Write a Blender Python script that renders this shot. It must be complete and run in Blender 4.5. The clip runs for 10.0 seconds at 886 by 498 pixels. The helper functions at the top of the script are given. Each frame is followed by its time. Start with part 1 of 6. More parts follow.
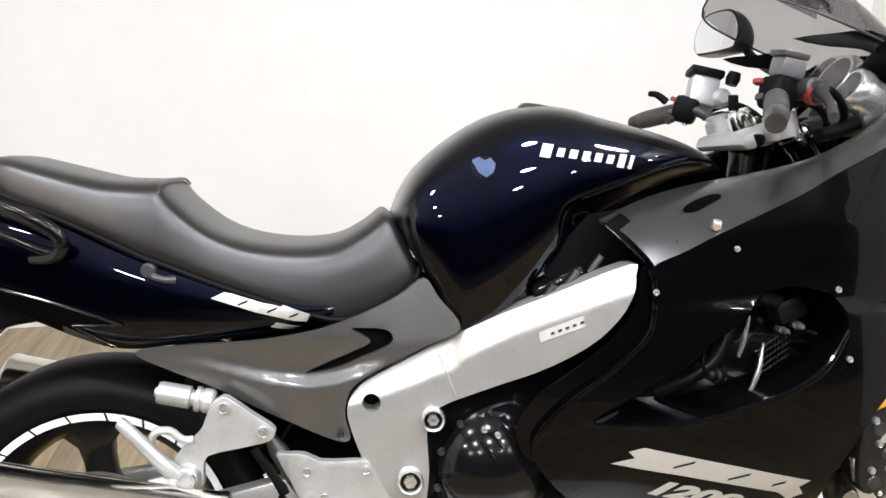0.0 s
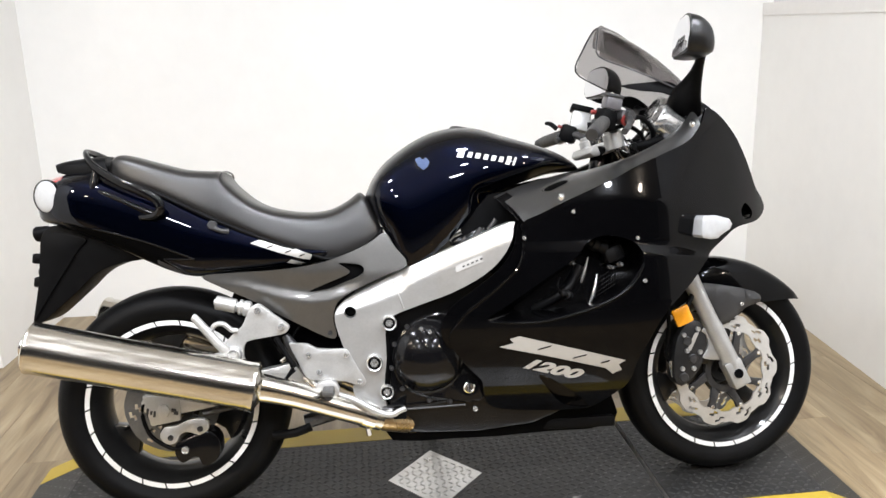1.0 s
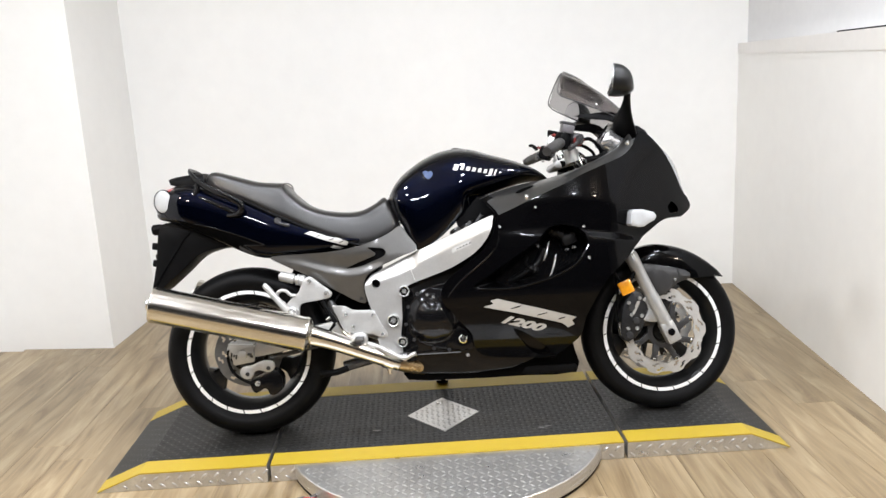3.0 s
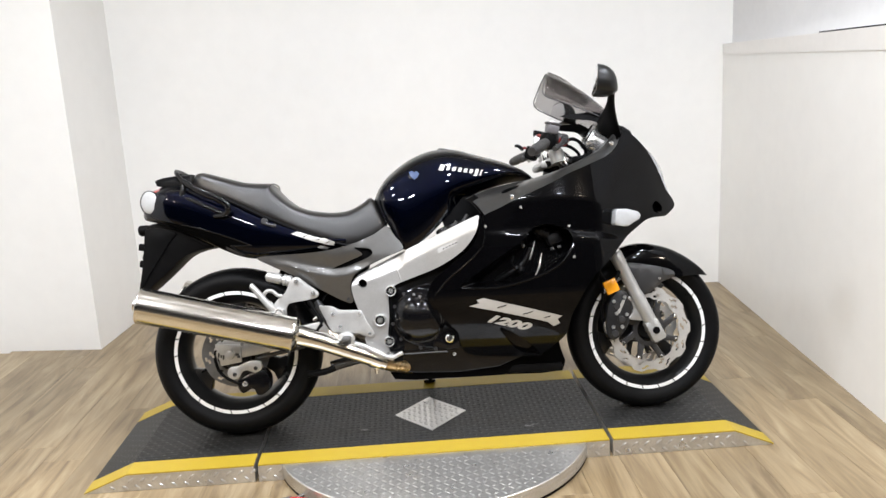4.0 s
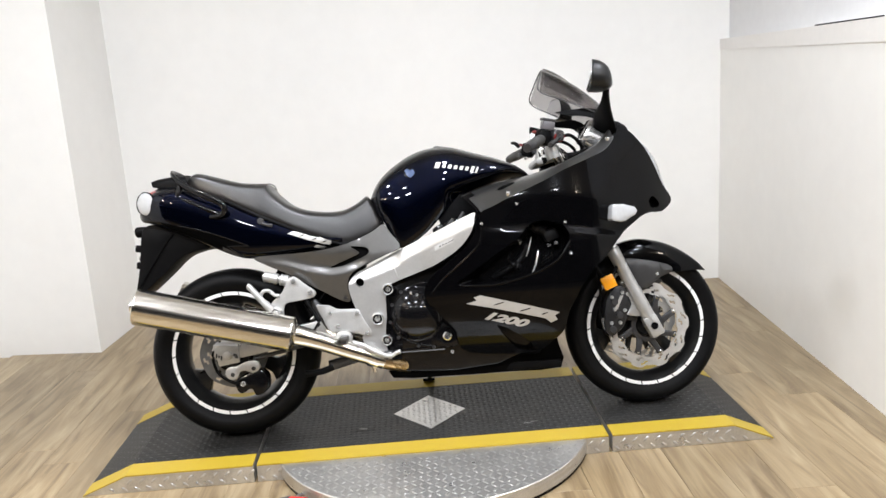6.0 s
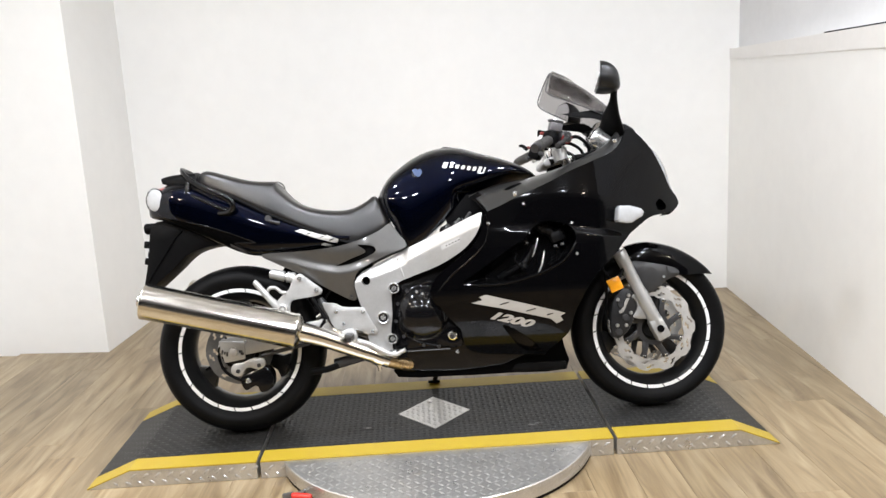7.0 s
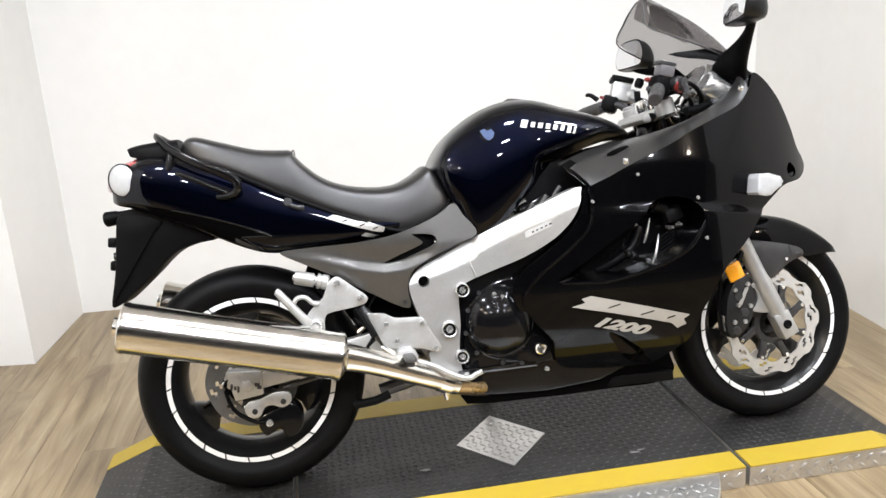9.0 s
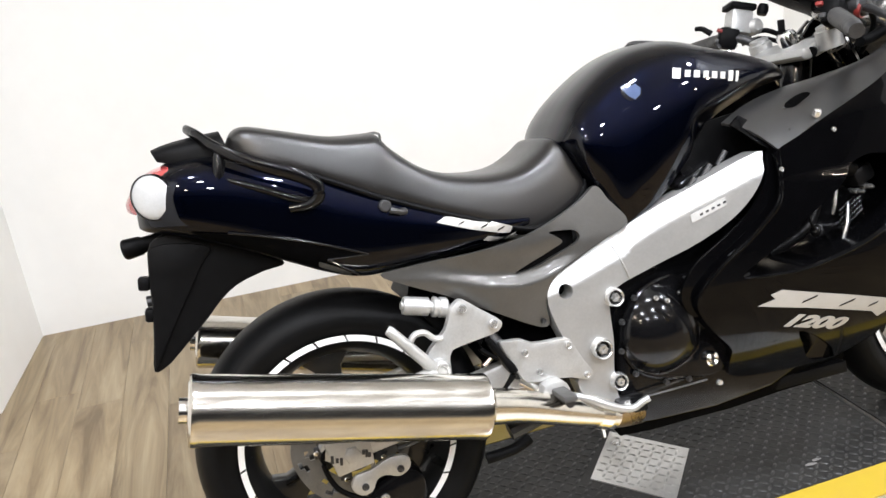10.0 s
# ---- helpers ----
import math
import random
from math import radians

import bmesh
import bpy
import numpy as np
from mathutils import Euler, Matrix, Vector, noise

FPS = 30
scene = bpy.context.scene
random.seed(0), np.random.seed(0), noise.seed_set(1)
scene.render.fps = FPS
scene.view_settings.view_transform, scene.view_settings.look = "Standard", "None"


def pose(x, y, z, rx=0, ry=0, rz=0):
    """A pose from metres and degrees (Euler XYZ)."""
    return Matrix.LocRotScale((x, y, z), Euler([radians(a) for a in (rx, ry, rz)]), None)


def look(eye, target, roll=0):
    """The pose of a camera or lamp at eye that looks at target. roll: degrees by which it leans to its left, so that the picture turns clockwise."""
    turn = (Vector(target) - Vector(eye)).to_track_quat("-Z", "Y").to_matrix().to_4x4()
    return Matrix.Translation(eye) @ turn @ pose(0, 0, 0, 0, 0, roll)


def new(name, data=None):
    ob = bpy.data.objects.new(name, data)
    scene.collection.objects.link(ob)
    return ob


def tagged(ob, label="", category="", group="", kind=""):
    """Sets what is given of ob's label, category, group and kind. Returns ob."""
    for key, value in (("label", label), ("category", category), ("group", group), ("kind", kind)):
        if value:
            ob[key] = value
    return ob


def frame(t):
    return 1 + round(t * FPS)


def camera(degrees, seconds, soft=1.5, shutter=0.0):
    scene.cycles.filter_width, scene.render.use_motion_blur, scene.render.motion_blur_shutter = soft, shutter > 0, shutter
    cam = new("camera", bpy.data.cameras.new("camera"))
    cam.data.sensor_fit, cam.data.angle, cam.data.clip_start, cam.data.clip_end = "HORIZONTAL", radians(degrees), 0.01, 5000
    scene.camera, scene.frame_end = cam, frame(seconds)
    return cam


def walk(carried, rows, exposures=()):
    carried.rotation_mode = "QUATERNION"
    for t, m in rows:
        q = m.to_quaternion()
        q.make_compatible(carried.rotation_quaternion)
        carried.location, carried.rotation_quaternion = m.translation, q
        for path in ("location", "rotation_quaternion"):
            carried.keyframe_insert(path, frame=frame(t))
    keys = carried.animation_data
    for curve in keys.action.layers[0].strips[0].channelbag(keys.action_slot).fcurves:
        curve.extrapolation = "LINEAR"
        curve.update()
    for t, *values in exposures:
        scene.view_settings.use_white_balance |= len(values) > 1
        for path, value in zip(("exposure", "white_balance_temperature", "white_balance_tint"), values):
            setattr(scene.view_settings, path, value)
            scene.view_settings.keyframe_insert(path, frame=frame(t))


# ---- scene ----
cam = camera(58.2, 10.0)
METRES, EYE, TILT, LEAN, TURN = 3.5, 1.2889, -18.392, 1.825, -6.640
EAST, NORTH = -0.2619, -1.3505
ROWS = [
    (0.0, 0.0, 0.0, 0.0, 0.0, 0.0, -0.0),
    (0.5, 0.0192, -0.1078, -0.0393, 4.32, 2.34, -5.66),
    (1.0, 0.0343, -0.2195, -0.0621, -0.11, 3.51, -0.35),
    (1.5, 0.0587, -0.318, -0.0871, 0.54, 7.17, 1.96),
    (2.0, 0.0912, -0.4101, -0.1125, 4.22, 5.66, -0.9),
    (3.5, 0.0977, -0.4342, -0.1218, 4.09, 5.9, -0.03),
    (4.0, 0.1006, -0.4366, -0.1217, 3.6, 5.85, -0.07),
    (4.5, 0.1011, -0.4375, -0.1211, 4.16, 5.66, -0.11),
    (5.0, 0.1033, -0.4366, -0.1211, 3.92, 5.51, 0.37),
    (5.5, 0.1051, -0.4362, -0.1209, 3.84, 5.53, 0.63),
    (7.0, 0.1098, -0.4347, -0.1408, 4.46, 6.99, -0.23),
    (7.5, 0.1014, -0.4393, -0.1434, 7.6, 3.86, -0.71),
    (8.0, 0.0594, -0.3996, -0.1341, 3.89, 6.92, 0.82),
    (8.5, 0.004, -0.335, -0.1116, -3.05, -0.47, 3.7),
    (9.0, -0.0504, -0.2376, -0.0795, -2.86, 2.85, 2.29),
    (9.5, -0.1102, -0.1533, -0.0561, -3.88, -0.02, 2.35),
    (10.0, -0.173, -0.0753, -0.0229, -8.94, -1.95, 7.7),
]
walk(cam, [(t, pose(EAST, NORTH, EYE, TILT, LEAN, TURN) @ pose(METRES * x, METRES * y, METRES * z, 90 + pitch, roll, yaw)) for t, x, y, z, yaw, pitch, roll in ROWS],
     exposures=[(0.0, -0.44), (1.0, -0.42), (2.0, -0.39), (3.5, -0.56), (5.5, -0.56), (7.5, -0.52), (8.5, -0.44), (10.0, -0.36)])

# ---- world and light ----
world = bpy.data.worlds.new("world")
scene.world = world
world.use_nodes = True
world.node_tree.nodes["Background"].inputs[0].default_value = (0.9, 0.95, 1.0, 1)
world.node_tree.nodes["Background"].inputs[1].default_value = 0.02
LAMP_W = 50.0


def area_lamp(name, x, y, z, sx, sy, watts, color, target=None):
    data = bpy.data.lights.new(name, "AREA")
    data.shape = "RECTANGLE" if sx != sy else "DISK"
    data.size, data.size_y, data.energy, data.color = sx, sy, watts, color
    ob = new(name, data)
    ob.matrix_world = look((x, y, z), target or (x, y + 0.001, 0))
    return ob


# ---- materials ----
def material(name, color, rough=0.5, metal=0.0, coat=0.0, coat_rough=0.05, alpha=None, ior=None, transmission=0.0, spec=None):
    m = bpy.data.materials.new(name)
    m.use_nodes = True
    b = m.node_tree.nodes["Principled BSDF"]
    b.inputs["Base Color"].default_value = (*color, 1)
    b.inputs["Roughness"].default_value = rough
    b.inputs["Metallic"].default_value = metal
    b.inputs["Coat Weight"].default_value = coat
    b.inputs["Coat Roughness"].default_value = coat_rough
    b.inputs["Transmission Weight"].default_value = transmission
    if ior:
        b.inputs["IOR"].default_value = ior
    if spec is not None:
        b.inputs["Specular IOR Level"].default_value = spec
    return m


def nodes_of(m):
    nt = m.node_tree
    return nt, nt.nodes["Principled BSDF"]


def add(nt, kind, **kw):
    n = nt.nodes.new(kind)
    for k, v in kw.items():
        if isinstance(v, tuple) and k == "scale":
            n.inputs["Scale"].default_value = v[0]
        elif k in n.inputs:
            n.inputs[k].default_value = v
    return n


def worn(m, scale=30.0, amount=0.25, bump=0.0, bump_scale=200.0, rough_var=0.15, stretch=(1, 1, 1), dirt=None):
    """Colour and gloss that vary at two scales, with fine relief."""
    nt, b = nodes_of(m)
    co = nt.nodes.new("ShaderNodeTexCoord")
    mp = nt.nodes.new("ShaderNodeMapping")
    mp.inputs["Scale"].default_value = stretch
    nt.links.new(co.outputs["Object"], mp.inputs["Vector"])
    big = add(nt, "ShaderNodeTexNoise", Scale=scale, Detail=4.0, Roughness=0.6)
    nt.links.new(mp.outputs[0], big.inputs["Vector"])
    fine = add(nt, "ShaderNodeTexNoise", Scale=scale * 9, Detail=3.0, Roughness=0.6)
    nt.links.new(mp.outputs[0], fine.inputs["Vector"])
    mixv = nt.nodes.new("ShaderNodeMath")
    mixv.operation = "MULTIPLY_ADD"
    mixv.inputs[1].default_value = 0.6
    nt.links.new(big.outputs["Fac"], mixv.inputs[0])
    sc = nt.nodes.new("ShaderNodeMath")
    sc.operation = "MULTIPLY"
    sc.inputs[1].default_value = 0.4
    nt.links.new(fine.outputs["Fac"], sc.inputs[0])
    nt.links.new(sc.outputs[0], mixv.inputs[2])
    base = tuple(b.inputs["Base Color"].default_value)[:3]
    other = dirt or tuple(min(1, c * (1 + amount)) for c in base)
    low = tuple(c * (1 - amount) for c in base)
    ramp = nt.nodes.new("ShaderNodeValToRGB")
    ramp.color_ramp.elements[0].position, ramp.color_ramp.elements[1].position = 0.3, 0.7
    ramp.color_ramp.elements[0].color, ramp.color_ramp.elements[1].color = (*low, 1), (*other, 1)
    nt.links.new(mixv.outputs[0], ramp.inputs[0])
    nt.links.new(ramp.outputs[0], b.inputs["Base Color"])
    if rough_var:
        r0 = b.inputs["Roughness"].default_value
        mr = nt.nodes.new("ShaderNodeMapRange")
        mr.inputs["To Min"].default_value, mr.inputs["To Max"].default_value = max(0.02, r0 - rough_var / 2), min(1, r0 + rough_var / 2)
        nt.links.new(big.outputs["Fac"], mr.inputs["Value"])
        nt.links.new(mr.outputs[0], b.inputs["Roughness"])
    if bump:
        bt = add(nt, "ShaderNodeTexNoise", Scale=bump_scale, Detail=2.0)
        nt.links.new(mp.outputs[0], bt.inputs["Vector"])
        bp = nt.nodes.new("ShaderNodeBump")
        bp.inputs["Strength"].default_value = bump
        bp.inputs["Distance"].default_value = 0.002
        nt.links.new(bt.outputs["Fac"], bp.inputs["Height"])
        nt.links.new(bp.outputs[0], b.inputs["Normal"])
    return m


BLACK_PAINT = worn(material("black_paint", (0.0007, 0.0014, 0.0054), 0.36, 0.9, 0.6, 0.02, spec=0.0), 900, 0.5, 0, rough_var=0.05)
FAIRING_PAINT = worn(material("gloss_black_paint", (0.0014, 0.0014, 0.0017), 0.17, 0.0, 0.22, 0.02, spec=0.045), 6, 0.25, 0, rough_var=0.06)
BLACK_PLASTIC = worn(material("black_plastic", (0.003, 0.003, 0.0033), 0.46, spec=0.08), 40, 0.3, 0.15, 900)
GREY_PLASTIC = worn(material("grey_plastic", (0.035, 0.035, 0.037), 0.4), 30, 0.25, 0.1, 700)
RESERVOIR = worn(material("reservoir_plastic", (0.11, 0.105, 0.11), 0.35), 40, 0.2, 0.1, 500)
ENGINE_BLACK = worn(material("engine_black", (0.004, 0.004, 0.0045), 0.35, 0.0, 0.55, 0.13, spec=0.0), 30, 0.35, 0.12, 300)
HOSE_RUBBER = worn(material("hose_rubber", (0.006, 0.006, 0.0065), 0.4, spec=0.2), 40, 0.3, 0.1, 300)
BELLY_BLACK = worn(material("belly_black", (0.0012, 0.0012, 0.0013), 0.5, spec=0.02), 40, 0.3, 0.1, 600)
RUBBER = worn(material("tyre_rubber", (0.0038, 0.0038, 0.004), 0.46, spec=0.09), 14, 0.35, 0.25, 500)
GRIP_RUBBER = worn(material("grip_rubber", (0.055, 0.054, 0.052), 0.5), 60, 0.3, 0.3, 800)
VINYL = worn(material("seat_vinyl", (0.010, 0.0095, 0.0092), 0.31, spec=0.68), 14, 0.06, 0.12, 1100, rough_var=0.02)
RIM_BLACK = worn(material("rim_black", (0.007, 0.007, 0.007), 0.3, 0.0, 0.35, 0.1, spec=0.3), 20, 0.3)
TAPE = worn(material("rim_tape_white", (0.78, 0.78, 0.78), 0.4), 40, 0.1)
SILVER = worn(material("frame_silver", (0.47, 0.47, 0.462), 0.38, 0.7), 18, 0.08, 0.06, 900, 0.1)
ALLOY = worn(material("cast_alloy", (0.50, 0.50, 0.49), 0.40, 0.65), 25, 0.14, 0.2, 500, 0.15)
STEEL = worn(material("polished_steel", (0.86, 0.845, 0.81), 0.15, 1.0), 10, 0.06, 0, rough_var=0.08, stretch=(1, 8, 8))
MUFFLER_STEEL = worn(material("muffler_steel", (0.66, 0.635, 0.58), 0.17, 1.0), 9, 0.16, 0, rough_var=0.14, stretch=(0.6, 9, 9))
TINTED = worn(material("heat_tinted_steel", (0.34, 0.25, 0.14), 0.28, 1.0), 30, 0.3, 0.1, 200)
DISC_STEEL = worn(material("disc_steel", (0.64, 0.635, 0.62), 0.36, 0.75), 40, 0.12, 0.1, 600)
CALIPER_GREY = worn(material("caliper_grey", (0.026, 0.026, 0.027), 0.38, 0.5), 40, 0.3, 0.2, 300)
WORN_DISC = worn(material("worn_disc_steel", (0.17, 0.17, 0.165), 0.4, 0.7), 40, 0.2, 0.1, 600)
DARK_METAL = worn(material("dark_metal", (0.06, 0.06, 0.062), 0.4, 0.6), 30, 0.3, 0.15, 400)
SIDE_GREY = worn(material("side_cover_grey", (0.082, 0.080, 0.076), 0.38, 0.5, 0.5, 0.08), 20, 0.1, 0, rough_var=0.08)
FORK_GREY = worn(material("fork_grey", (0.42, 0.42, 0.41), 0.38, 0.5), 25, 0.1, 0.05, 600)
SATIN_BLACK = worn(material("satin_black", (0.008, 0.008, 0.008), 0.34, spec=0.3), 30, 0.2, 0.06, 600)
GUARD_GREY = worn(material("charcoal_paint", (0.026, 0.026, 0.027), 0.42, spec=0.5), 30, 0.2, 0.04, 500)
DARK_RED = worn(material("dark_red_plastic", (0.20, 0.025, 0.022), 0.35), 60, 0.2)
UPPER_SATIN = worn(material("satin_grey_panel", (0.019, 0.0188, 0.0185), 0.3, 0.0, 0.5, 0.1), 30, 0.2, 0.05, 500)
HEAD_LENS = worn(material("headlight_glass", (0.42, 0.43, 0.44), 0.1, 0.3, 1.0, 0.02), 25, 0.3, 0.3, 60, 0.05)
LENS = worn(material("clear_lens", (0.44, 0.45, 0.46), 0.12, 0.0, 1.0, 0.02), 60, 0.08, 0.25, 250, 0.05)
RED_LENS = worn(material("red_lens", (0.36, 0.05, 0.05), 0.12, 0.0, 1.0, 0.02), 60, 0.15, 0.2, 250, 0.05)
ORANGE = worn(material("orange_reflector", (0.9, 0.36, 0.01), 0.25, 0.0, 0.6, 0.05), 80, 0.12, 0.3, 400)
RED_PLASTIC = worn(material("red_plastic", (0.55, 0.03, 0.02), 0.35), 60, 0.2)
DECAL = worn(material("silver_decal", (0.42, 0.41, 0.385), 0.4, 0.2), 50, 0.06)
BADGE_BLUE = worn(material("pale_blue_print", (0.07, 0.10, 0.19), 0.12, 0.0), 60, 0.15)
LABEL_GREY = worn(material("label_grey", (0.55, 0.55, 0.54), 0.4, 0.2), 60, 0.08)
DECAL_DARK = worn(material("dark_decal_print", (0.006, 0.006, 0.008), 0.12, spec=0.3), 50, 0.1)
BRIGHT = worn(material("bright_plating", (0.66, 0.66, 0.65), 0.2, 0.8), 60, 0.25, 0.15, 300)
MIRROR = material("mirror_glass", (0.85, 0.86, 0.88), 0.02, 1.0)
CHROME = worn(material("chrome", (0.8, 0.8, 0.8), 0.08, 1.0), 30, 0.05)
GLASS = material("smoked_screen", (0.46, 0.445, 0.445), 0.03, transmission=1.0, ior=1.15)
GAUGE_FACE = worn(material("gauge_face", (0.02, 0.02, 0.02), 0.15, 0.0, 1.0, 0.02), 40, 0.2)
YELLOW = worn(material("yellow_paint", (0.50, 0.365, 0.025), 0.5), 18, 0.16, 0.2, 300, dirt=(0.42, 0.29, 0.03))
TREAD = worn(material("tread_plate", (0.60, 0.59, 0.57), 0.30, 0.8), 14, 0.18, 0.15, 300)
MAT_STUD = worn(material("mat_stud", (0.016, 0.016, 0.0162), 0.33, spec=0.55), 9, 0.3, 0.1, 260, dirt=(0.04, 0.039, 0.037))
MAT_BLACK = worn(material("platform_mat", (0.0105, 0.0105, 0.0107), 0.45, spec=0.3), 9, 0.35, 0.2, 260, dirt=(0.034, 0.033, 0.031))
SCUFF = worn(material("scuffed_mat", (0.16, 0.155, 0.15), 0.7), 60, 0.3, 0.2, 300)
WALL_PAINT = worn(material("white_wall_paint", (0.86, 0.85, 0.82), 0.6), 1.2, 0.03, 0.08, 160, 0.1)
TRIM_PAINT = worn(material("white_trim_paint", (0.80, 0.78, 0.75), 0.45), 3, 0.04, 0.05, 120, 0.1)
# near-black: the dimness of the unseen room put into the wall colour
ROOM_SHADE = worn(material("room_shade", (0.035, 0.035, 0.037), 0.7), 2, 0.08, 0.05, 120)
UPPER_GREY = worn(material("upper_wall_paint", (0.70, 0.70, 0.70), 0.7), 2, 0.05, 0.05, 120)
# dark colour of the unseen far floor, for black reflections in the paint
DARK_FAR_FLOOR = worn(material("dark_far_floor", (0.07, 0.068, 0.065), 0.9), 8, 0.2, 0.4, 300)
CEILING_PAINT = worn(material("ceiling_paint", (0.75, 0.75, 0.74), 0.8), 3, 0.05, 0.1, 90)


def plank_material():
    m = material("oak_plank", (0.45, 0.33, 0.2), 0.36, spec=0.6)
    nt, b = nodes_of(m)
    info = nt.nodes.new("ShaderNodeObjectInfo")
    geo = nt.nodes.new("ShaderNodeTexCoord")
    off = nt.nodes.new("ShaderNodeVectorMath")
    off.operation = "MULTIPLY_ADD"
    off.inputs[1].default_value = (1, 1, 1)
    rnd = nt.nodes.new("ShaderNodeVectorMath")
    rnd.operation = "SCALE"
    rnd.inputs["Scale"].default_value = 37.0
    comb = nt.nodes.new("ShaderNodeCombineXYZ")
    nt.links.new(info.outputs["Random"], comb.inputs[0])
    nt.links.new(info.outputs["Random"], comb.inputs[1])
    nt.links.new(comb.outputs[0], rnd.inputs[0])
    nt.links.new(geo.outputs["Object"], off.inputs[0])
    nt.links.new(rnd.outputs[0], off.inputs[2])
    mp = nt.nodes.new("ShaderNodeMapping")
    mp.inputs["Scale"].default_value = (9, 0.9, 1)
    nt.links.new(off.outputs[0], mp.inputs["Vector"])
    n1 = add(nt, "ShaderNodeTexNoise", Scale=1.6, Detail=5.0, Roughness=0.6, Distortion=1.2)
    nt.links.new(mp.outputs[0], n1.inputs["Vector"])
    mp2 = nt.nodes.new("ShaderNodeMapping")
    mp2.inputs["Scale"].default_value = (60, 2.2, 1)
    nt.links.new(off.outputs[0], mp2.inputs["Vector"])
    n2 = add(nt, "ShaderNodeTexNoise", Scale=2.0, Detail=3.0)
    nt.links.new(mp2.outputs[0], n2.inputs["Vector"])
    ramp = nt.nodes.new("ShaderNodeValToRGB")
    e = ramp.color_ramp.elements
    e[0].position, e[0].color = 0.31, (0.135, 0.091, 0.045, 1)
    e[1].position, e[1].color = 0.70, (0.37, 0.292, 0.178, 1)
    mid = e.new(0.5)
    mid.color = (0.258, 0.190, 0.106, 1)
    nt.links.new(n1.outputs["Fac"], ramp.inputs[0])
    grain = nt.nodes.new("ShaderNodeMix")
    grain.data_type, grain.blend_type = "RGBA", "MULTIPLY"
    grain.inputs[0].default_value = 0.22
    nt.links.new(ramp.outputs[0], grain.inputs[6])
    nt.links.new(n2.outputs["Fac"], grain.inputs[7])
    hue = nt.nodes.new("ShaderNodeHueSaturation")
    mr = nt.nodes.new("ShaderNodeMapRange")
    mr.inputs["To Min"].default_value, mr.inputs["To Max"].default_value = 0.98, 1.28
    nt.links.new(info.outputs["Random"], mr.inputs["Value"])
    nt.links.new(mr.outputs[0], hue.inputs["Value"])
    nt.links.new(grain.outputs[2], hue.inputs["Color"])
    nt.links.new(hue.outputs[0], b.inputs["Base Color"])
    bp = nt.nodes.new("ShaderNodeBump")
    bp.inputs["Strength"].default_value, bp.inputs["Distance"].default_value = 0.15, 0.001
    nt.links.new(n2.outputs["Fac"], bp.inputs["Height"])
    nt.links.new(bp.outputs[0], b.inputs["Normal"])
    return m


OAK = plank_material()


# ---- mesh helpers ----
def finish(bm, name, mat, parent=None, label="", angle=35, m=None):
    bmesh.ops.recalc_face_normals(bm, faces=bm.faces)
    me = bpy.data.meshes.new(name)
    bm.to_mesh(me)
    bm.free()
    me.materials.append(mat)
    me.shade_smooth()
    me.set_sharp_from_angle(angle=radians(angle))
    ob = new(name, me)
    if parent is not None:
        ob.parent = parent
    if m is not None:
        ob.matrix_basis = m
    if label:
        ob["label"] = label
    return ob


def part(name, bm, mat, parent, label="", angle=35):
    return finish(bm, name, mat, parent, label, angle)


def even_normals(ob, w, h=0.008):
    """Shades a panel by the true slope of its form w(x, z), so that reflections run clean."""
    me = ob.data
    out = [(0.0, 0.0, 0.0)] * len(me.loops)
    for p in me.polygons:
        side = 1 if p.center.y > 0 else -1
        if p.normal.y * side < 0.3:
            continue
        for li in p.loop_indices:
            x, _, z = me.vertices[me.loops[li].vertex_index].co
            n = Vector(((w(x - h, z) - w(x + h, z)) / (2 * h), side, (w(x, z - h) - w(x, z + h)) / (2 * h))).normalized()
            if n.dot(p.normal) > 0.85:
                out[li] = tuple(n)
    me.normals_split_custom_set(out)


def thing(name, label, category, m=None, group="", kind=""):
    ob = new(name)
    ob.empty_display_size = 0.1
    if m is not None:
        ob.matrix_world = m
    return tagged(ob, label, category, group, kind)


def spline(pts, n=4, closed=True):
    """Catmull-Rom through points of any size."""
    p = [Vector(q) for q in pts]
    k = len(p)
    out = []
    for i in range(k if closed else k - 1):
        a, b, c, d = (p[(i - 1) % k], p[i], p[(i + 1) % k], p[(i + 2) % k]) if closed else (p[max(i - 1, 0)], p[i], p[i + 1], p[min(i + 2, k - 1)])
        for j in range(n):
            t = j / n
            out.append(0.5 * ((2 * b) + (c - a) * t + (2 * a - 5 * b + 4 * c - d) * t * t + (3 * b - a - 3 * c + d) * t ** 3))
    if not closed:
        out.append(p[-1])
    return out


def curve(xs, ys):
    return lambda v: float(np.interp(v, xs, ys))


def smooth_curve(xs, ys):
    """Interpolation with rounded knots."""
    fine = np.linspace(xs[0], xs[-1], 400)
    vals = np.interp(fine, xs, ys)
    k = np.hanning(41)
    k /= k.sum()
    sm = np.convolve(np.pad(vals, 20, mode="edge"), k, mode="valid")
    return lambda v: float(np.interp(v, fine, sm))


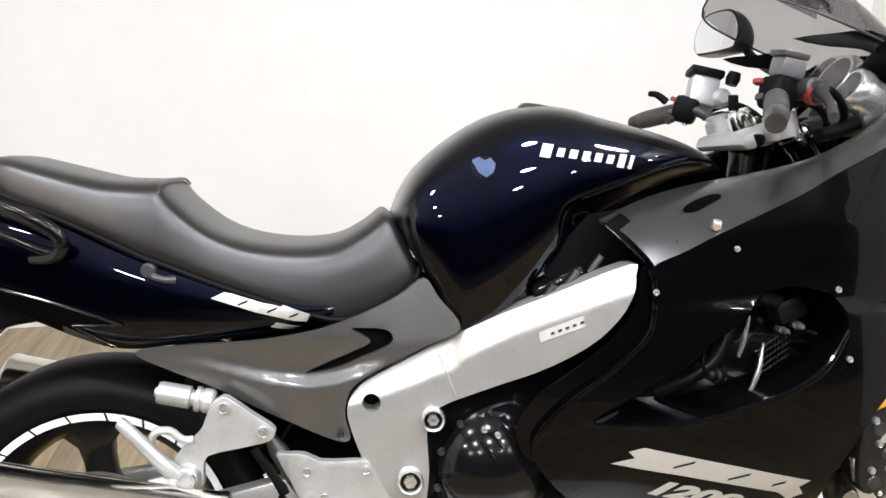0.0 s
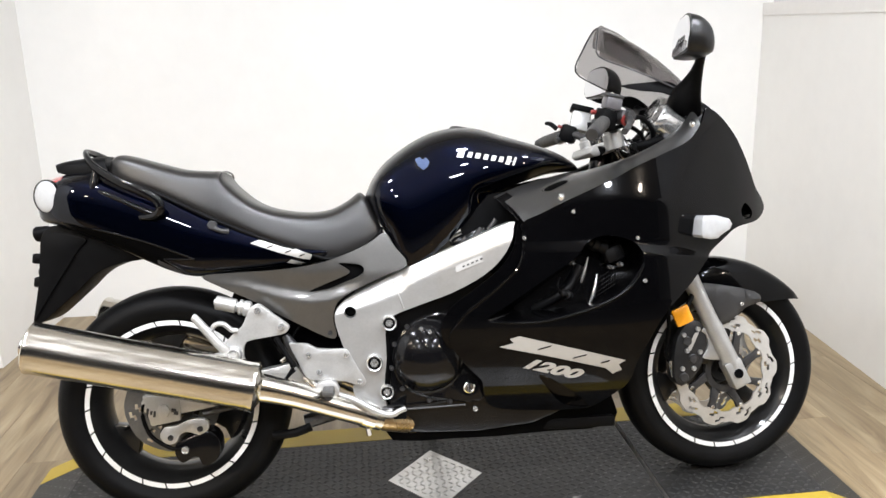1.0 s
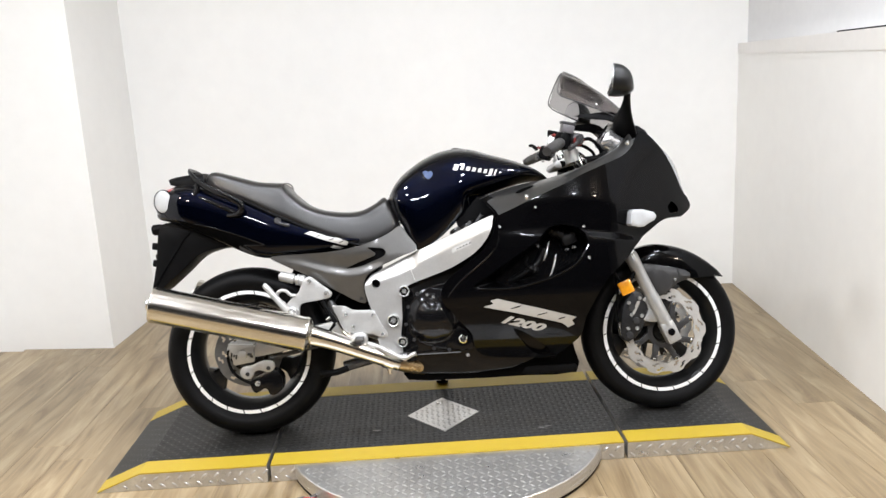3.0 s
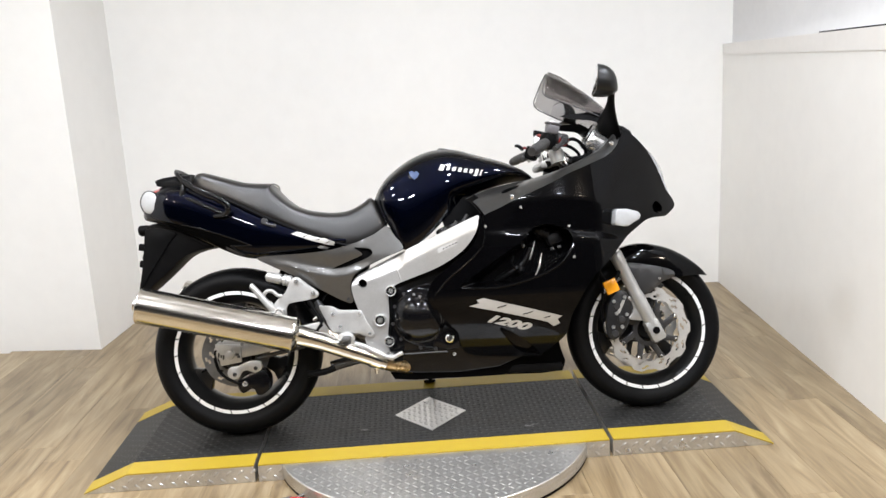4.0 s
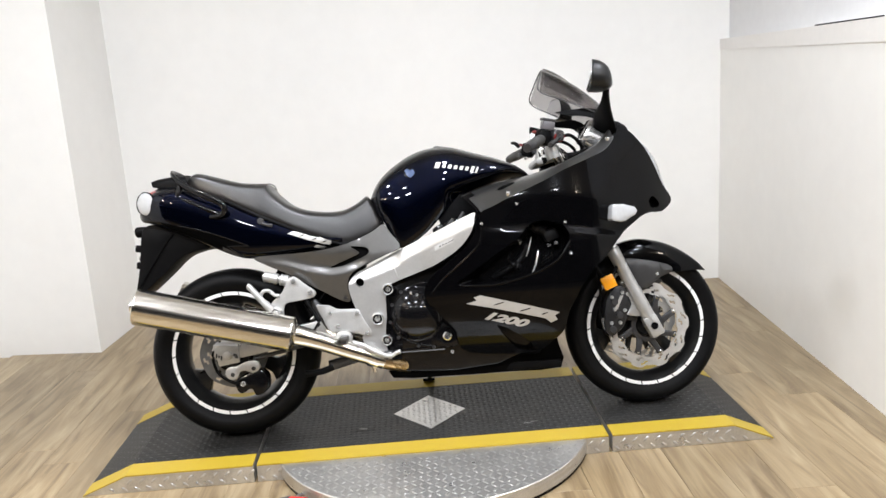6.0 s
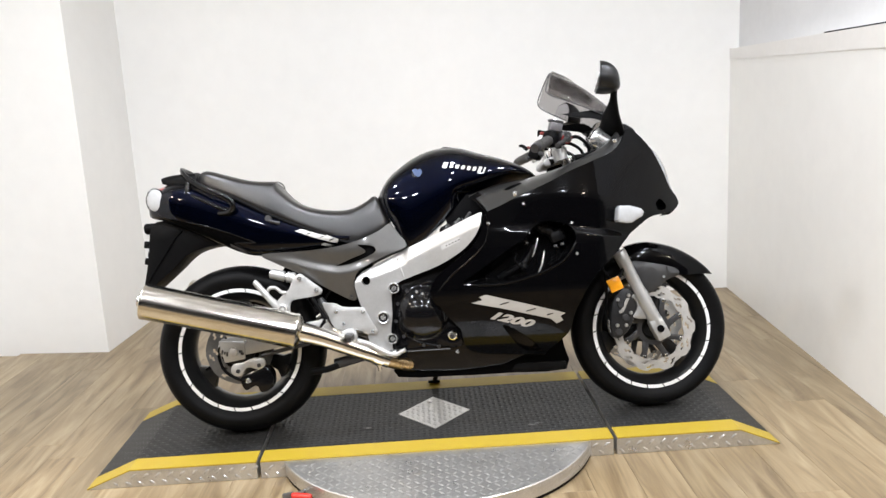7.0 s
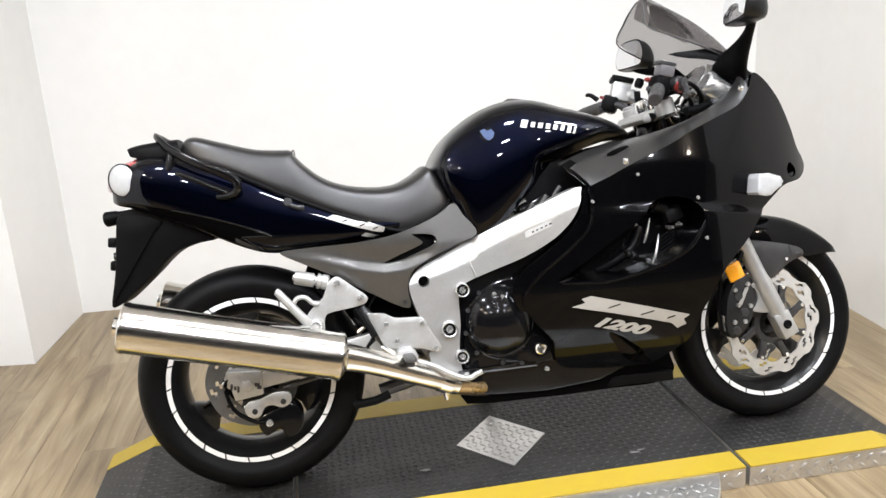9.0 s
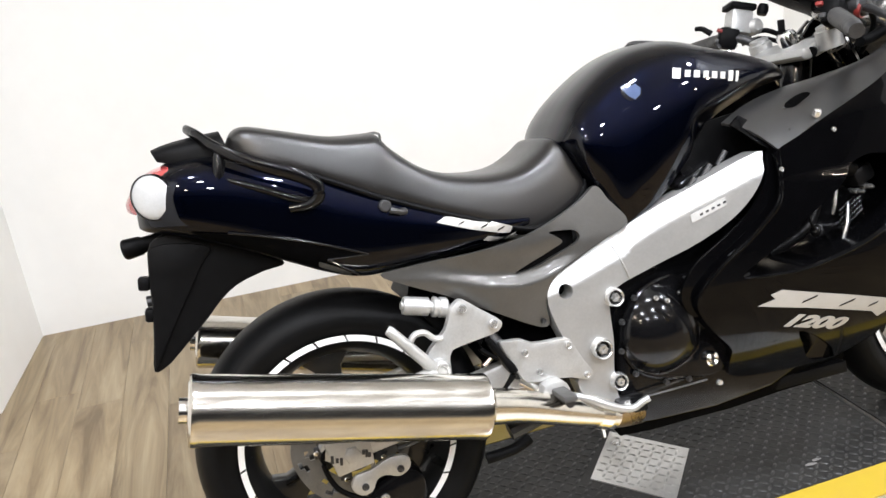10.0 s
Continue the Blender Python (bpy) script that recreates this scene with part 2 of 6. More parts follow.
def panel(outline, w, thick=0.006, holes=(), step=0.025, n=3, soft=0.0, bevel=0.002, y_sign=-1):
    """A curved sheet with the outline (x, z), standing w(x, z) out from the middle plane."""
    bm = bmesh.new()
    loops = []
    for loop in (outline, *holes):
        pts = spline([(x, z, 0) for x, z in loop], n) if n > 1 else [Vector((x, z, 0)) for x, z in loop]
        vs = [bm.verts.new((q.x, 0, q.y)) for q in pts]
        es = [bm.edges.new((vs[i], vs[(i + 1) % len(vs)])) for i in range(len(vs))]
        loops += es
    bmesh.ops.triangle_fill(bm, use_beauty=True, use_dissolve=False, edges=loops, normal=(0, -1, 0))
    if step:
        xs = [v.co.x for v in bm.verts]
        zs = [v.co.z for v in bm.verts]
        for axis, lo, hi in ((0, min(xs), max(xs)), (2, min(zs), max(zs))):
            c = math.floor(lo / step) * step + step
            while c < hi:
                no = (1, 0, 0) if axis == 0 else (0, 0, 1)
                co = (c, 0, 0) if axis == 0 else (0, 0, c)
                bmesh.ops.bisect_plane(bm, geom=bm.verts[:] + bm.edges[:] + bm.faces[:], dist=1e-6, plane_co=co, plane_no=no)
                c += step
        bmesh.ops.remove_doubles(bm, verts=bm.verts, dist=0.0004)
    f = w if callable(w) else (lambda x, z: w)
    rim = np.array([(e.verts[0].co.x + (e.verts[1].co.x - e.verts[0].co.x) * k / 8, e.verts[0].co.z + (e.verts[1].co.z - e.verts[0].co.z) * k / 8) for e in bm.edges if e.is_boundary for k in range(9)])
    for v in bm.verts:
        drop = 0.0
        if soft:
            d = float(np.sqrt(((rim - (v.co.x, v.co.z)) ** 2).sum(1).min()))
            if d < soft:
                q = 1 - d / soft
                drop = 0.35 * soft * (1 - math.sqrt(max(0, 1 - q * q)))
        v.co.y = y_sign * (f(v.co.x, v.co.z) - drop)
    if thick:
        geo = bmesh.ops.extrude_face_region(bm, geom=bm.faces[:])
        for v in geo["geom"]:
            if isinstance(v, bmesh.types.BMVert):
                v.co.y -= y_sign * thick
        if bevel:
            bmesh.ops.recalc_face_normals(bm, faces=bm.faces)
            es = [e for e in bm.edges if len(e.link_faces) == 2 and e.calc_face_angle(0) > radians(60)
                  and all(abs(abs(vv.co.y) - f(vv.co.x, vv.co.z)) < 0.35 * thick + 0.003 for vv in e.verts)]
            bmesh.ops.bevel(bm, geom=es, offset=min(bevel, 0.45 * thick), segments=2, affect="EDGES", profile=0.5, clamp_overlap=True)
    return bm


def flipped(bm):
    """The mirror image on the other side of the middle plane."""
    b2 = bm.copy()
    for v in b2.verts:
        v.co.y = -v.co.y
    bmesh.ops.reverse_faces(b2, faces=b2.faces)
    return b2


ROUND = [(0, 1), (0.35, 0.985), (0.65, 0.93), (0.85, 0.8), (0.96, 0.55), (1.0, 0.2), (1.0, 0.0)]


def saddle(rows, section=ROUND, n_u=5, n_v=4, thick=0.0, sides=(-1, 1)):
    """A body laid over the middle plane. rows: (top x, top z, low x, low z, half width); section: (share of the width, share of the height)."""
    us = spline([(a, b, c, d) for a, b, c, d, e in rows], n_u, False)
    ws = spline([(e, 0) for *_, e in rows], n_u, False)
    sec = spline([(s, h, 0) for s, h in section], n_v, False)
    bm = bmesh.new()
    grid = []
    for q, wv in zip(us, ws):
        tx, tz, lx, lz = q
        line = []
        ring = [(sg * s.x, s.y) for sg in (-1,) for s in reversed(sec)] + [(s.x, s.y) for s in sec[1:]]
        for s, h in ring:
            line.append(bm.verts.new((lx + (tx - lx) * h, s * wv.x, lz + (tz - lz) * h)))
        grid.append(line)
    for a, b in zip(grid, grid[1:]):
        for i in range(len(a) - 1):
            bm.faces.new((a[i], a[i + 1], b[i + 1], b[i]))
    for line in (grid[0], grid[-1]):
        try:
            bm.faces.new(line)
        except ValueError:
            pass
    for i in range(len(grid) - 1):
        bm.faces.new((grid[i][0], grid[i + 1][0], grid[i + 1][-1], grid[i][-1]))
    bmesh.ops.remove_doubles(bm, verts=bm.verts, dist=1e-5)
    return bm


def lathe(profile, seg=64, closed=True, center=(0, 0, 0)):
    """Profile (radius, y) turned round the y axis through center."""
    bm = bmesh.new()
    rings = []
    for i in range(seg):
        a = 2 * math.pi * i / seg
        rings.append([bm.verts.new((center[0] + r * math.cos(a), center[1] + y, center[2] + r * math.sin(a))) for r, y in profile])
    k = len(profile)
    for i in range(seg):
        a, b = rings[i], rings[(i + 1) % seg]
        for j in range(k if closed else k - 1):
            bm.faces.new((a[j], a[(j + 1) % k], b[(j + 1) % k], b[j]))
    bmesh.ops.remove_doubles(bm, verts=bm.verts, dist=1e-6)
    return bm


def rod(points, radius, seg=12, smooth=3, cap=True):
    """A round bar along points; radius one number or one a point."""
    rr = radius if isinstance(radius, (list, tuple)) else [radius] * len(points)
    path = spline([(*p, r) for p, r in zip(points, rr)], smooth, False) if smooth > 1 else [Vector((*p, r)) for p, r in zip(points, rr)]
    bm = bmesh.new()
    rings = []
    for i, q in enumerate(path):
        p = Vector(q[:3])
        d = Vector(path[min(i + 1, len(path) - 1)][:3]) - Vector(path[max(i - 1, 0)][:3])
        rot = d.to_track_quat("Z", "Y").to_matrix()
        rings.append([bm.verts.new(p + rot @ Vector((q[3] * math.cos(2 * math.pi * k / seg), q[3] * math.sin(2 * math.pi * k / seg), 0))) for k in range(seg)])
    for a, b in zip(rings, rings[1:]):
        for k in range(seg):
            bm.faces.new((a[k], a[(k + 1) % seg], b[(k + 1) % seg], b[k]))
    if cap:
        bm.faces.new(rings[0])
        bm.faces.new(rings[-1])
    return bm


def loft(points, wide, sizes, seg=20, smooth=4):
    """A bar of oval section along points. wide: the way its broad side lies; sizes: (half breadth, half thickness) a point."""
    path = spline([(*p, *ab) for p, ab in zip(points, sizes)], smooth, False)
    bm = bmesh.new()
    rings = []
    for i, q in enumerate(path):
        d = (Vector(path[min(i + 1, len(path) - 1)][:3]) - Vector(path[max(i - 1, 0)][:3])).normalized()
        u = Vector(wide)
        u = (u - d * u.dot(d)).normalized()
        v = d.cross(u)
        rings.append([bm.verts.new(Vector(q[:3]) + u * q[3] * math.cos(2 * math.pi * k / seg) + v * q[4] * math.sin(2 * math.pi * k / seg)) for k in range(seg)])
    for a, b in zip(rings, rings[1:]):
        for k in range(seg):
            bm.faces.new((a[k], a[(k + 1) % seg], b[(k + 1) % seg], b[k]))
    bm.faces.new(rings[0])
    bm.faces.new(rings[-1])
    return bm


def stepped(axis_from, axis_to, profile, seg=32):
    """A turned body between two points. profile: (share of the length, radius)."""
    a, b = Vector(axis_from), Vector(axis_to)
    rot = (b - a).to_track_quat("Z", "Y").to_matrix()
    bm = bmesh.new()
    rings = []
    for t, r in profile:
        c = a + (b - a) * t
        rings.append([bm.verts.new(c + rot @ Vector((r * math.cos(2 * math.pi * k / seg), r * math.sin(2 * math.pi * k / seg), 0))) for k in range(seg)])
    for p, q in zip(rings, rings[1:]):
        for k in range(seg):
            bm.faces.new((p[k], p[(k + 1) % seg], q[(k + 1) % seg], q[k]))
    bm.faces.new(rings[0])
    bm.faces.new(rings[-1])
    return bm


def block(sx, sy, sz, m=None, bevel=0.004, seg=2):
    bm = bmesh.new()
    bmesh.ops.create_cube(bm, size=1, matrix=Matrix.Diagonal((sx, sy, sz, 1)))
    if bevel:
        bmesh.ops.bevel(bm, geom=bm.edges[:], offset=bevel, segments=seg, affect="EDGES", profile=0.5)
    if m is not None:
        bm.transform(m)
    return bm


def merge(*bms):
    out = bmesh.new()
    for b in bms:
        me = bpy.data.meshes.new("tmp")
        b.to_mesh(me)
        b.free()
        out.from_mesh(me)
        bpy.data.meshes.remove(me)
    return out


def prism(outline, y0, y1, n=3, bevel=0.003):
    """A plate of the outline (x, z) between two depths."""
    pts = spline([(x, z, 0) for x, z in outline], n) if n > 1 else [Vector((x, z, 0)) for x, z in outline]
    bm = bmesh.new()
    a = [bm.verts.new((p.x, y0, p.y)) for p in pts]
    b = [bm.verts.new((p.x, y1, p.y)) for p in pts]
    k = len(a)
    bm.faces.new(a)
    bm.faces.new(list(reversed(b)))
    for i in range(k):
        bm.faces.new((a[i], b[i], b[(i + 1) % k], a[(i + 1) % k]))
    bmesh.ops.recalc_face_normals(bm, faces=bm.faces)
    if bevel:
        es = [e for e in bm.edges if len(e.link_faces) == 2 and e.calc_face_angle(0) > radians(50)]
        bmesh.ops.bevel(bm, geom=es, offset=bevel, segments=2, affect="EDGES", profile=0.5, clamp_overlap=True)
    bmesh.ops.triangulate(bm, faces=[f for f in bm.faces if len(f.verts) > 4])
    return bm


def roofs(spots, name, mat, parent, label=""):
    """Raised tread bars as one mesh. spots: (matrix, length, width, height)."""
    vs, fs = [], []
    for m, l, w, h in spots:
        b = len(vs)
        for x, y, z in ((-l / 2, 0, 0), (-l / 4, -w / 2, 0), (l / 4, -w / 2, 0), (l / 2, 0, 0), (l / 4, w / 2, 0), (-l / 4, w / 2, 0), (-l / 5, 0, h), (l / 5, 0, h)):
            vs.append(tuple(m @ Vector((x, y, z))))
        fs += [(b, b + 1, b + 6), (b + 1, b + 2, b + 7, b + 6), (b + 2, b + 3, b + 7), (b + 3, b + 4, b + 7), (b + 4, b + 5, b + 6, b + 7), (b + 5, b, b + 6)]
    me = bpy.data.meshes.new(name)
    me.from_pydata(vs, [], fs)
    me.materials.append(mat)
    me.shade_smooth()
    ob = new(name, me)
    ob.parent = parent
    ob["kind"] = "stuff"
    if label:
        ob["label"] = label
    return ob


# ---- the room ----
CEIL = 3.1
BACK, BACK_W, RIGHT_A, RIGHT_B = 1.76, 1.85, (1.83, 1.76), (1.550, -1.35)


def wall(name, pts, z0, z1, mat, label, parent=None):
    """An upright slab over a plan polygon."""
    bm = bmesh.new()
    a = [bm.verts.new((x, y, z0)) for x, y in pts]
    b = [bm.verts.new((x, y, z1)) for x, y in pts]
    k = len(pts)
    bm.faces.new(a)
    bm.faces.new(b)
    for i in range(k):
        bm.faces.new((a[i], a[(i + 1) % k], b[(i + 1) % k], b[i]))
    ob = finish(bm, name, mat, parent, angle=20)
    return tagged(ob, label, "wall", kind="structure")


def build_room():
    bm = bmesh.new()
    vs = [bm.verts.new(p) for p in ((-7, -9, -0.012), (7, -9, -0.012), (7, 2.6, -0.012), (-7, 2.6, -0.012))]
    lo = [bm.verts.new((v.co.x, v.co.y, -0.15)) for v in vs]
    bm.faces.new(vs)
    bm.faces.new(lo)
    for i in range(4):
        bm.faces.new((vs[i], vs[(i + 1) % 4], lo[(i + 1) % 4], lo[i]))
    floor = tagged(finish(bm, "floor", OAK), "pale oak plank floor of a showroom", "floor", kind="structure")
    # unseen dark sheet over the far floor, added to darken tank and fairing reflections
    bm = bmesh.new()
    bmesh.ops.create_cube(bm, size=1, matrix=Matrix.Translation((0, -6.2, 0.0)) @ Matrix.Diagonal((14, 5.6, 0.008, 1)))
    tagged(finish(bm, "floor_showroom", DARK_FAR_FLOOR), "unseen dark floor sheet added to darken the bike's reflections", "carpet", kind="structure")
    wall("wall_north", [(-2.0, BACK_W + 0.007), (2.4, BACK - 0.014), (2.4, BACK + 0.2), (-2.0, BACK + 0.2)], -0.012, CEIL, WALL_PAINT, "plain white painted wall behind the motorcycle")
    wall("wall_column", [(-2.7, 1.335), (-2.426, 1.30), (-1.775, 1.21), (-1.735, BACK_W + 0.001), (-1.735, BACK + 0.2), (-2.7, BACK + 0.2)], -0.012, CEIL, WALL_PAINT, "white boxed-out wall corner beside the recess")
    wall("wall_west", [(-2.39, -1.4), (-2.24, -1.4), (-2.425, 1.30), (-2.575, 1.32)], -0.012, CEIL, WALL_PAINT, "white painted side wall")
    (ax, ay), (bx, by) = RIGHT_A, RIGHT_B
    half = wall("wall_east", [(ax, ay), (bx, by), (bx + 0.14, by), (ax + 0.14, ay)], -0.012, 1.362, WALL_PAINT, "white half wall topped with a painted board")
    cap = wall("trim", [(ax - 0.005, ay), (bx - 0.005, by), (bx + 0.20, by), (ax + 0.20, ay)], 1.362, 1.446, TRIM_PAINT, "white painted cap board on the half wall")
    for ob in (half, cap):
        for v in ob.data.vertices:
            if abs(v.co.z - 1.362) < 0.001:
                v.co.z = 1.386 - 0.0135 * (1.76 - v.co.y)
    cable = thing("cable", "thin black cable lying along the white ledge", "cable")
    part("cable_run", rod([(1.712, 0.45, 1.449), (1.690, 0.20, 1.449), (1.662, -0.12, 1.449)], 0.0032, 8, 3), BLACK_PLASTIC, cable)
    wall("wall_upper", [(ax + 0.05, ay), (bx + 0.16, by), (bx + 0.3, by), (ax + 0.3, ay)], 1.447, CEIL, UPPER_GREY, "grey wall set back above the cap board")
    # unseen walls close the showroom; near-black colour stands in for its dimness
    wall("wall_far", [(-7, -9.15), (7, -9.15), (7, -9), (-7, -9)], -0.012, CEIL, ROOM_SHADE, "unseen far wall, coloured near-black for the room's dimness")
    wall("wall_side_west", [(-7.15, -9), (-7, -9), (-7, 2.6), (-7.15, 2.6)], -0.012, CEIL, ROOM_SHADE, "unseen side wall, toned for the bike's reflections")
    # unseen pale wall, added to soften the reflection edge on the nose
    wall("wall_side_east", [(7, -9), (7.15, -9), (7.15, 2.6), (7, 2.6)], -0.012, CEIL, UPPER_GREY, "unseen side wall, toned for the bike's reflections")
    wall("wall_end", [(-7, 2.6), (7, 2.6), (7, 2.75), (-7, 2.75)], -0.012, CEIL, ROOM_SHADE, "unseen end wall, coloured near-black for the room's dimness")
    tagged(wall("ceiling", [(-7.15, -9.15), (7.15, -9.15), (7.15, 2.75), (-7.15, 2.75)], CEIL, CEIL + 0.15, CEILING_PAINT, "painted showroom ceiling"), category="ceiling")
    return floor


def ceiling_lamp(x, y):
    t = thing("ceiling_spot", "round white recessed ceiling spot lamp, lit", "lamp", pose(x, y, CEIL), "ceiling spots")
    part("trim_ring", lathe([(0.105, 0), (0.13, 0), (0.13, 0.008), (0.108, 0.012)], 24), TRIM_PAINT, t).matrix_basis = pose(0, 0, 0, -90)
    return t


# ---- the display platform ----
TOP = 0.065
Y_F, Y_FI, Y_BI, Y_B = -0.392, -0.306, 0.189, 0.284


def ramp_z(x):
    """Height of the deck along its length."""
    return max(0.004, min(TOP, (x + 1.264) / 0.155 * TOP, (1.174 - x) / 0.145 * TOP))


def strip(x0, x1, y0, y1, lift, thick):
    """A sheet that follows the deck between two ends."""
    xs = sorted({x0, x1, *[k for k in (-1.109, 1.029) if x0 < k < x1]})
    bm = bmesh.new()
    up = [[bm.verts.new((x, y, ramp_z(x) + lift)) for y in (y0, y1)] for x in xs]
    lo = [[bm.verts.new((x, y, max(0.001, ramp_z(x) + lift - thick))) for y in (y0, y1)] for x in xs]
    for i in range(len(xs) - 1):
        bm.faces.new((up[i][0], up[i + 1][0], up[i + 1][1], up[i][1]))
        bm.faces.new((lo[i][0], lo[i][1], lo[i + 1][1], lo[i + 1][0]))
        bm.faces.new((up[i][0], lo[i][0], lo[i + 1][0], up[i + 1][0]))
        bm.faces.new((up[i][1], up[i + 1][1], lo[i + 1][1], lo[i][1]))
    for i in (0, -1):
        bm.faces.new((up[i][0], up[i][1], lo[i][1], lo[i][0]))
    return bm


def deck_frame(x, y, lift, ang):
    z = ramp_z(x)
    s = (ramp_z(x + 0.001) - ramp_z(x - 0.001)) / 0.002
    return pose(x, y, z + lift, 0, -math.degrees(math.atan(s)), 0) @ pose(0, 0, 0, 0, 0, ang)


def build_platform():
    t = thing("display_platform", "low steel motorcycle platform with black mats and yellow edges", "platform")
    for x0, x1 in ((-1.262, -0.673), (-0.660, 0.577), (0.590, 1.172)):
        deck = part("deck_section", strip(x0, x1, Y_F, Y_B, -0.004, 0.5), TREAD, t, "bare tread plate side", 20)
        part("mat", strip(x0 + 0.001, x1 - 0.001, Y_FI, Y_BI, 0.0, 0.004), MAT_BLACK, deck, "black studded mat, dusty", 20)
        part("edge_stripe", strip(x0 + 0.001, x1 - 0.001, Y_F - 0.002, Y_FI - 0.001, 0.0008, 0.0048), YELLOW, deck, "yellow painted edge", 20)
        part("edge_stripe", strip(x0 + 0.001, x1 - 0.001, Y_BI + 0.001, Y_B + 0.002, 0.0008, 0.0048), YELLOW, deck, "yellow painted edge", 20)
        spots = []
        pitch = 0.0215
        nx, ny = int((x1 - x0) / pitch), int((Y_BI - Y_FI) / pitch)
        for i in range(nx):
            for j in range(ny):
                x, y = x0 + (i + 0.7) * pitch, Y_FI + (j + 0.6) * pitch
                if abs(x + 0.045) / 0.155 + abs(y + 0.063) / 0.172 < 1:
                    continue
                spots.append((deck_frame(x, y, -0.0002, 40 if (i + j) % 2 else -40), 0.023, 0.008, 0.0029))
        roofs(spots, "mat_studs", MAT_STUD, deck)
        side = []
        for i in range(int((x1 - x0) / 0.042)):
            for j in range(2):
                x, z = x0 + (i + 0.4) * 0.042 + 0.021 * (j % 2), 0.013 + 0.027 * j
                if z + 0.012 < ramp_z(x) - 0.012:
                    side.append((pose(x, Y_F - 0.0002, z, 90) @ pose(0, 0, 0, 0, 0, 40 if j else -40), 0.030, 0.010, 0.005))
        roofs(side, "side_tread", TREAD, deck)
    # the bare diamond plate in the middle
    bm = bmesh.new()
    ring = [bm.verts.new((-0.045 + dx, -0.063 + dy, TOP + 0.0025)) for dx, dy in ((-0.139, 0), (0, -0.157), (0.139, 0), (0, 0.157))]
    low = [bm.verts.new((v.co.x, v.co.y, TOP - 0.002)) for v in ring]
    bm.faces.new(ring)
    for i in range(4):
        bm.faces.new((ring[i], low[i], low[(i + 1) % 4], ring[(i + 1) % 4]))
    plate_ob = part("diamond_plate", bm, TREAD, t, "bare steel tread plate diamond", 20)
    spots = []
    for i in range(-7, 8):
        for j in range(-7, 8):
            dx, dy = i * 0.0205, j * 0.0205
            if abs(dx) / 0.139 + abs(dy) / 0.157 < 0.88:
                spots.append((pose(-0.045 + dx, -0.063 + dy, TOP + 0.0024, 0, 0, 45 if (i + j) % 2 else -45), 0.023, 0.007, 0.003))
    roofs(spots, "plate_tread", TREAD, plate_ob)
    # pale scuffs worn through the mat
    for k, (sx, sy) in enumerate(((0.335, -0.235), (0.31, -0.245), (-0.30, -0.18))):
        pts = [(sx + (0.013 + 0.006 * math.sin(3.1 * j + k)) * math.cos(j * 0.9), (0.005 + 0.003 * math.sin(5.0 * j + k)) * math.sin(j * 0.9)) for j in range(7)]
        part("scuff", prism(pts, -0.0006, 0.0006, 2, 0), SCUFF, t, "pale worn scuff").data.transform(Matrix.Translation((0, sy, TOP + 0.0034)) @ pose(0, 0, 0, 90))
    return t


def build_turntable():
    t = thing("turntable", "round steel tread plate turntable under the platform", "turntable", pose(-0.04, -0.178, 0))
    R, h = 0.577, 0.060
    def cut_back(bm):
        """Straight at the back, under the platform's edge."""
        res = bmesh.ops.bisect_plane(bm, geom=bm.verts[:] + bm.edges[:] + bm.faces[:], dist=1e-6, plane_co=(0, 0, -0.45), plane_no=(0, 0, -1), clear_outer=True)
        bmesh.ops.edgeloop_fill(bm, edges=[e for e in res["geom_cut"] if isinstance(e, bmesh.types.BMEdge)])
        return bm

    ob = part("plate", cut_back(lathe([(0.0, 0.012), (R, 0.012), (R, h - 0.003), (R - 0.003, h), (0.0, h)], 128, False)), TREAD, t, "", 25)
    ob.matrix_basis = pose(0, 0, 0, 90)
    ring = part("base_ring", cut_back(lathe([(R - 0.02, 0.0), (R - 0.002, 0.0), (R - 0.002, 0.011), (R - 0.02, 0.012)], 96)), BLACK_PLASTIC, t, "black rubber base ring")
    ring.matrix_basis = pose(0, 0, 0, 90)
    spots = []
    p = 0.0255
    for i in range(-23, 24):
        for j in range(-23, 24):
            x, y = i * p, j * p
            if math.hypot(x, y) < R - 0.012 and y < -0.235:
                spots.append((pose(x, y, h - 0.0001, 0, 0, 45 if (i + j) % 2 else -45), 0.029, 0.0085, 0.003))
    roofs(spots, "plate_tread", TREAD, t)
    side = []
    for i in range(130):
        a = math.pi + math.pi * i / 130
        for j in range(2):
            aa = a + (0.012 if j else 0)
            side.append((pose(R * math.cos(aa), R * math.sin(aa), 0.022 + 0.022 * j, 90, 0, math.degrees(aa) + 90) @ pose(0, 0, 0, 0, 0, 40), 0.022, 0.006, 0.002))
    roofs(side, "rim_tread", TREAD, t)
    # the brake lever with its red grip
    part("lever_arm", rod([(-0.445, -0.36, 0.02), (-0.47, -0.385, 0.022), (-0.50, -0.395, 0.024)], 0.007), WORN_DISC, t)
    part("lever_clamp", block(0.038, 0.014, 0.034, pose(-0.498, -0.398, 0.018, 0, 0, 20), 0.003), WORN_DISC, t, "grey metal clamp")
    part("lever_jaw", block(0.030, 0.009, 0.016, pose(-0.506, -0.380, 0.012, 0, 14, 32), 0.002), WORN_DISC, t)
    part("lever_grip", rod([(-0.485, -0.41, 0.03), (-0.475, -0.412, 0.03), (-0.43, -0.425, 0.03), (-0.42, -0.428, 0.03)], [0.009, 0.0115, 0.0115, 0.009]), RED_PLASTIC, t, "red plastic grip")
    return t


# ---- the motorcycle ----
BIKE = pose(0, -0.122, TOP + 0.002, 0, 0, -0.3) @ pose(0, 0, 0, -12.0)
FX, FZ, FR = 0.794, 0.298, 0.298
RX, RZ, RR = -0.751, 0.312, 0.312
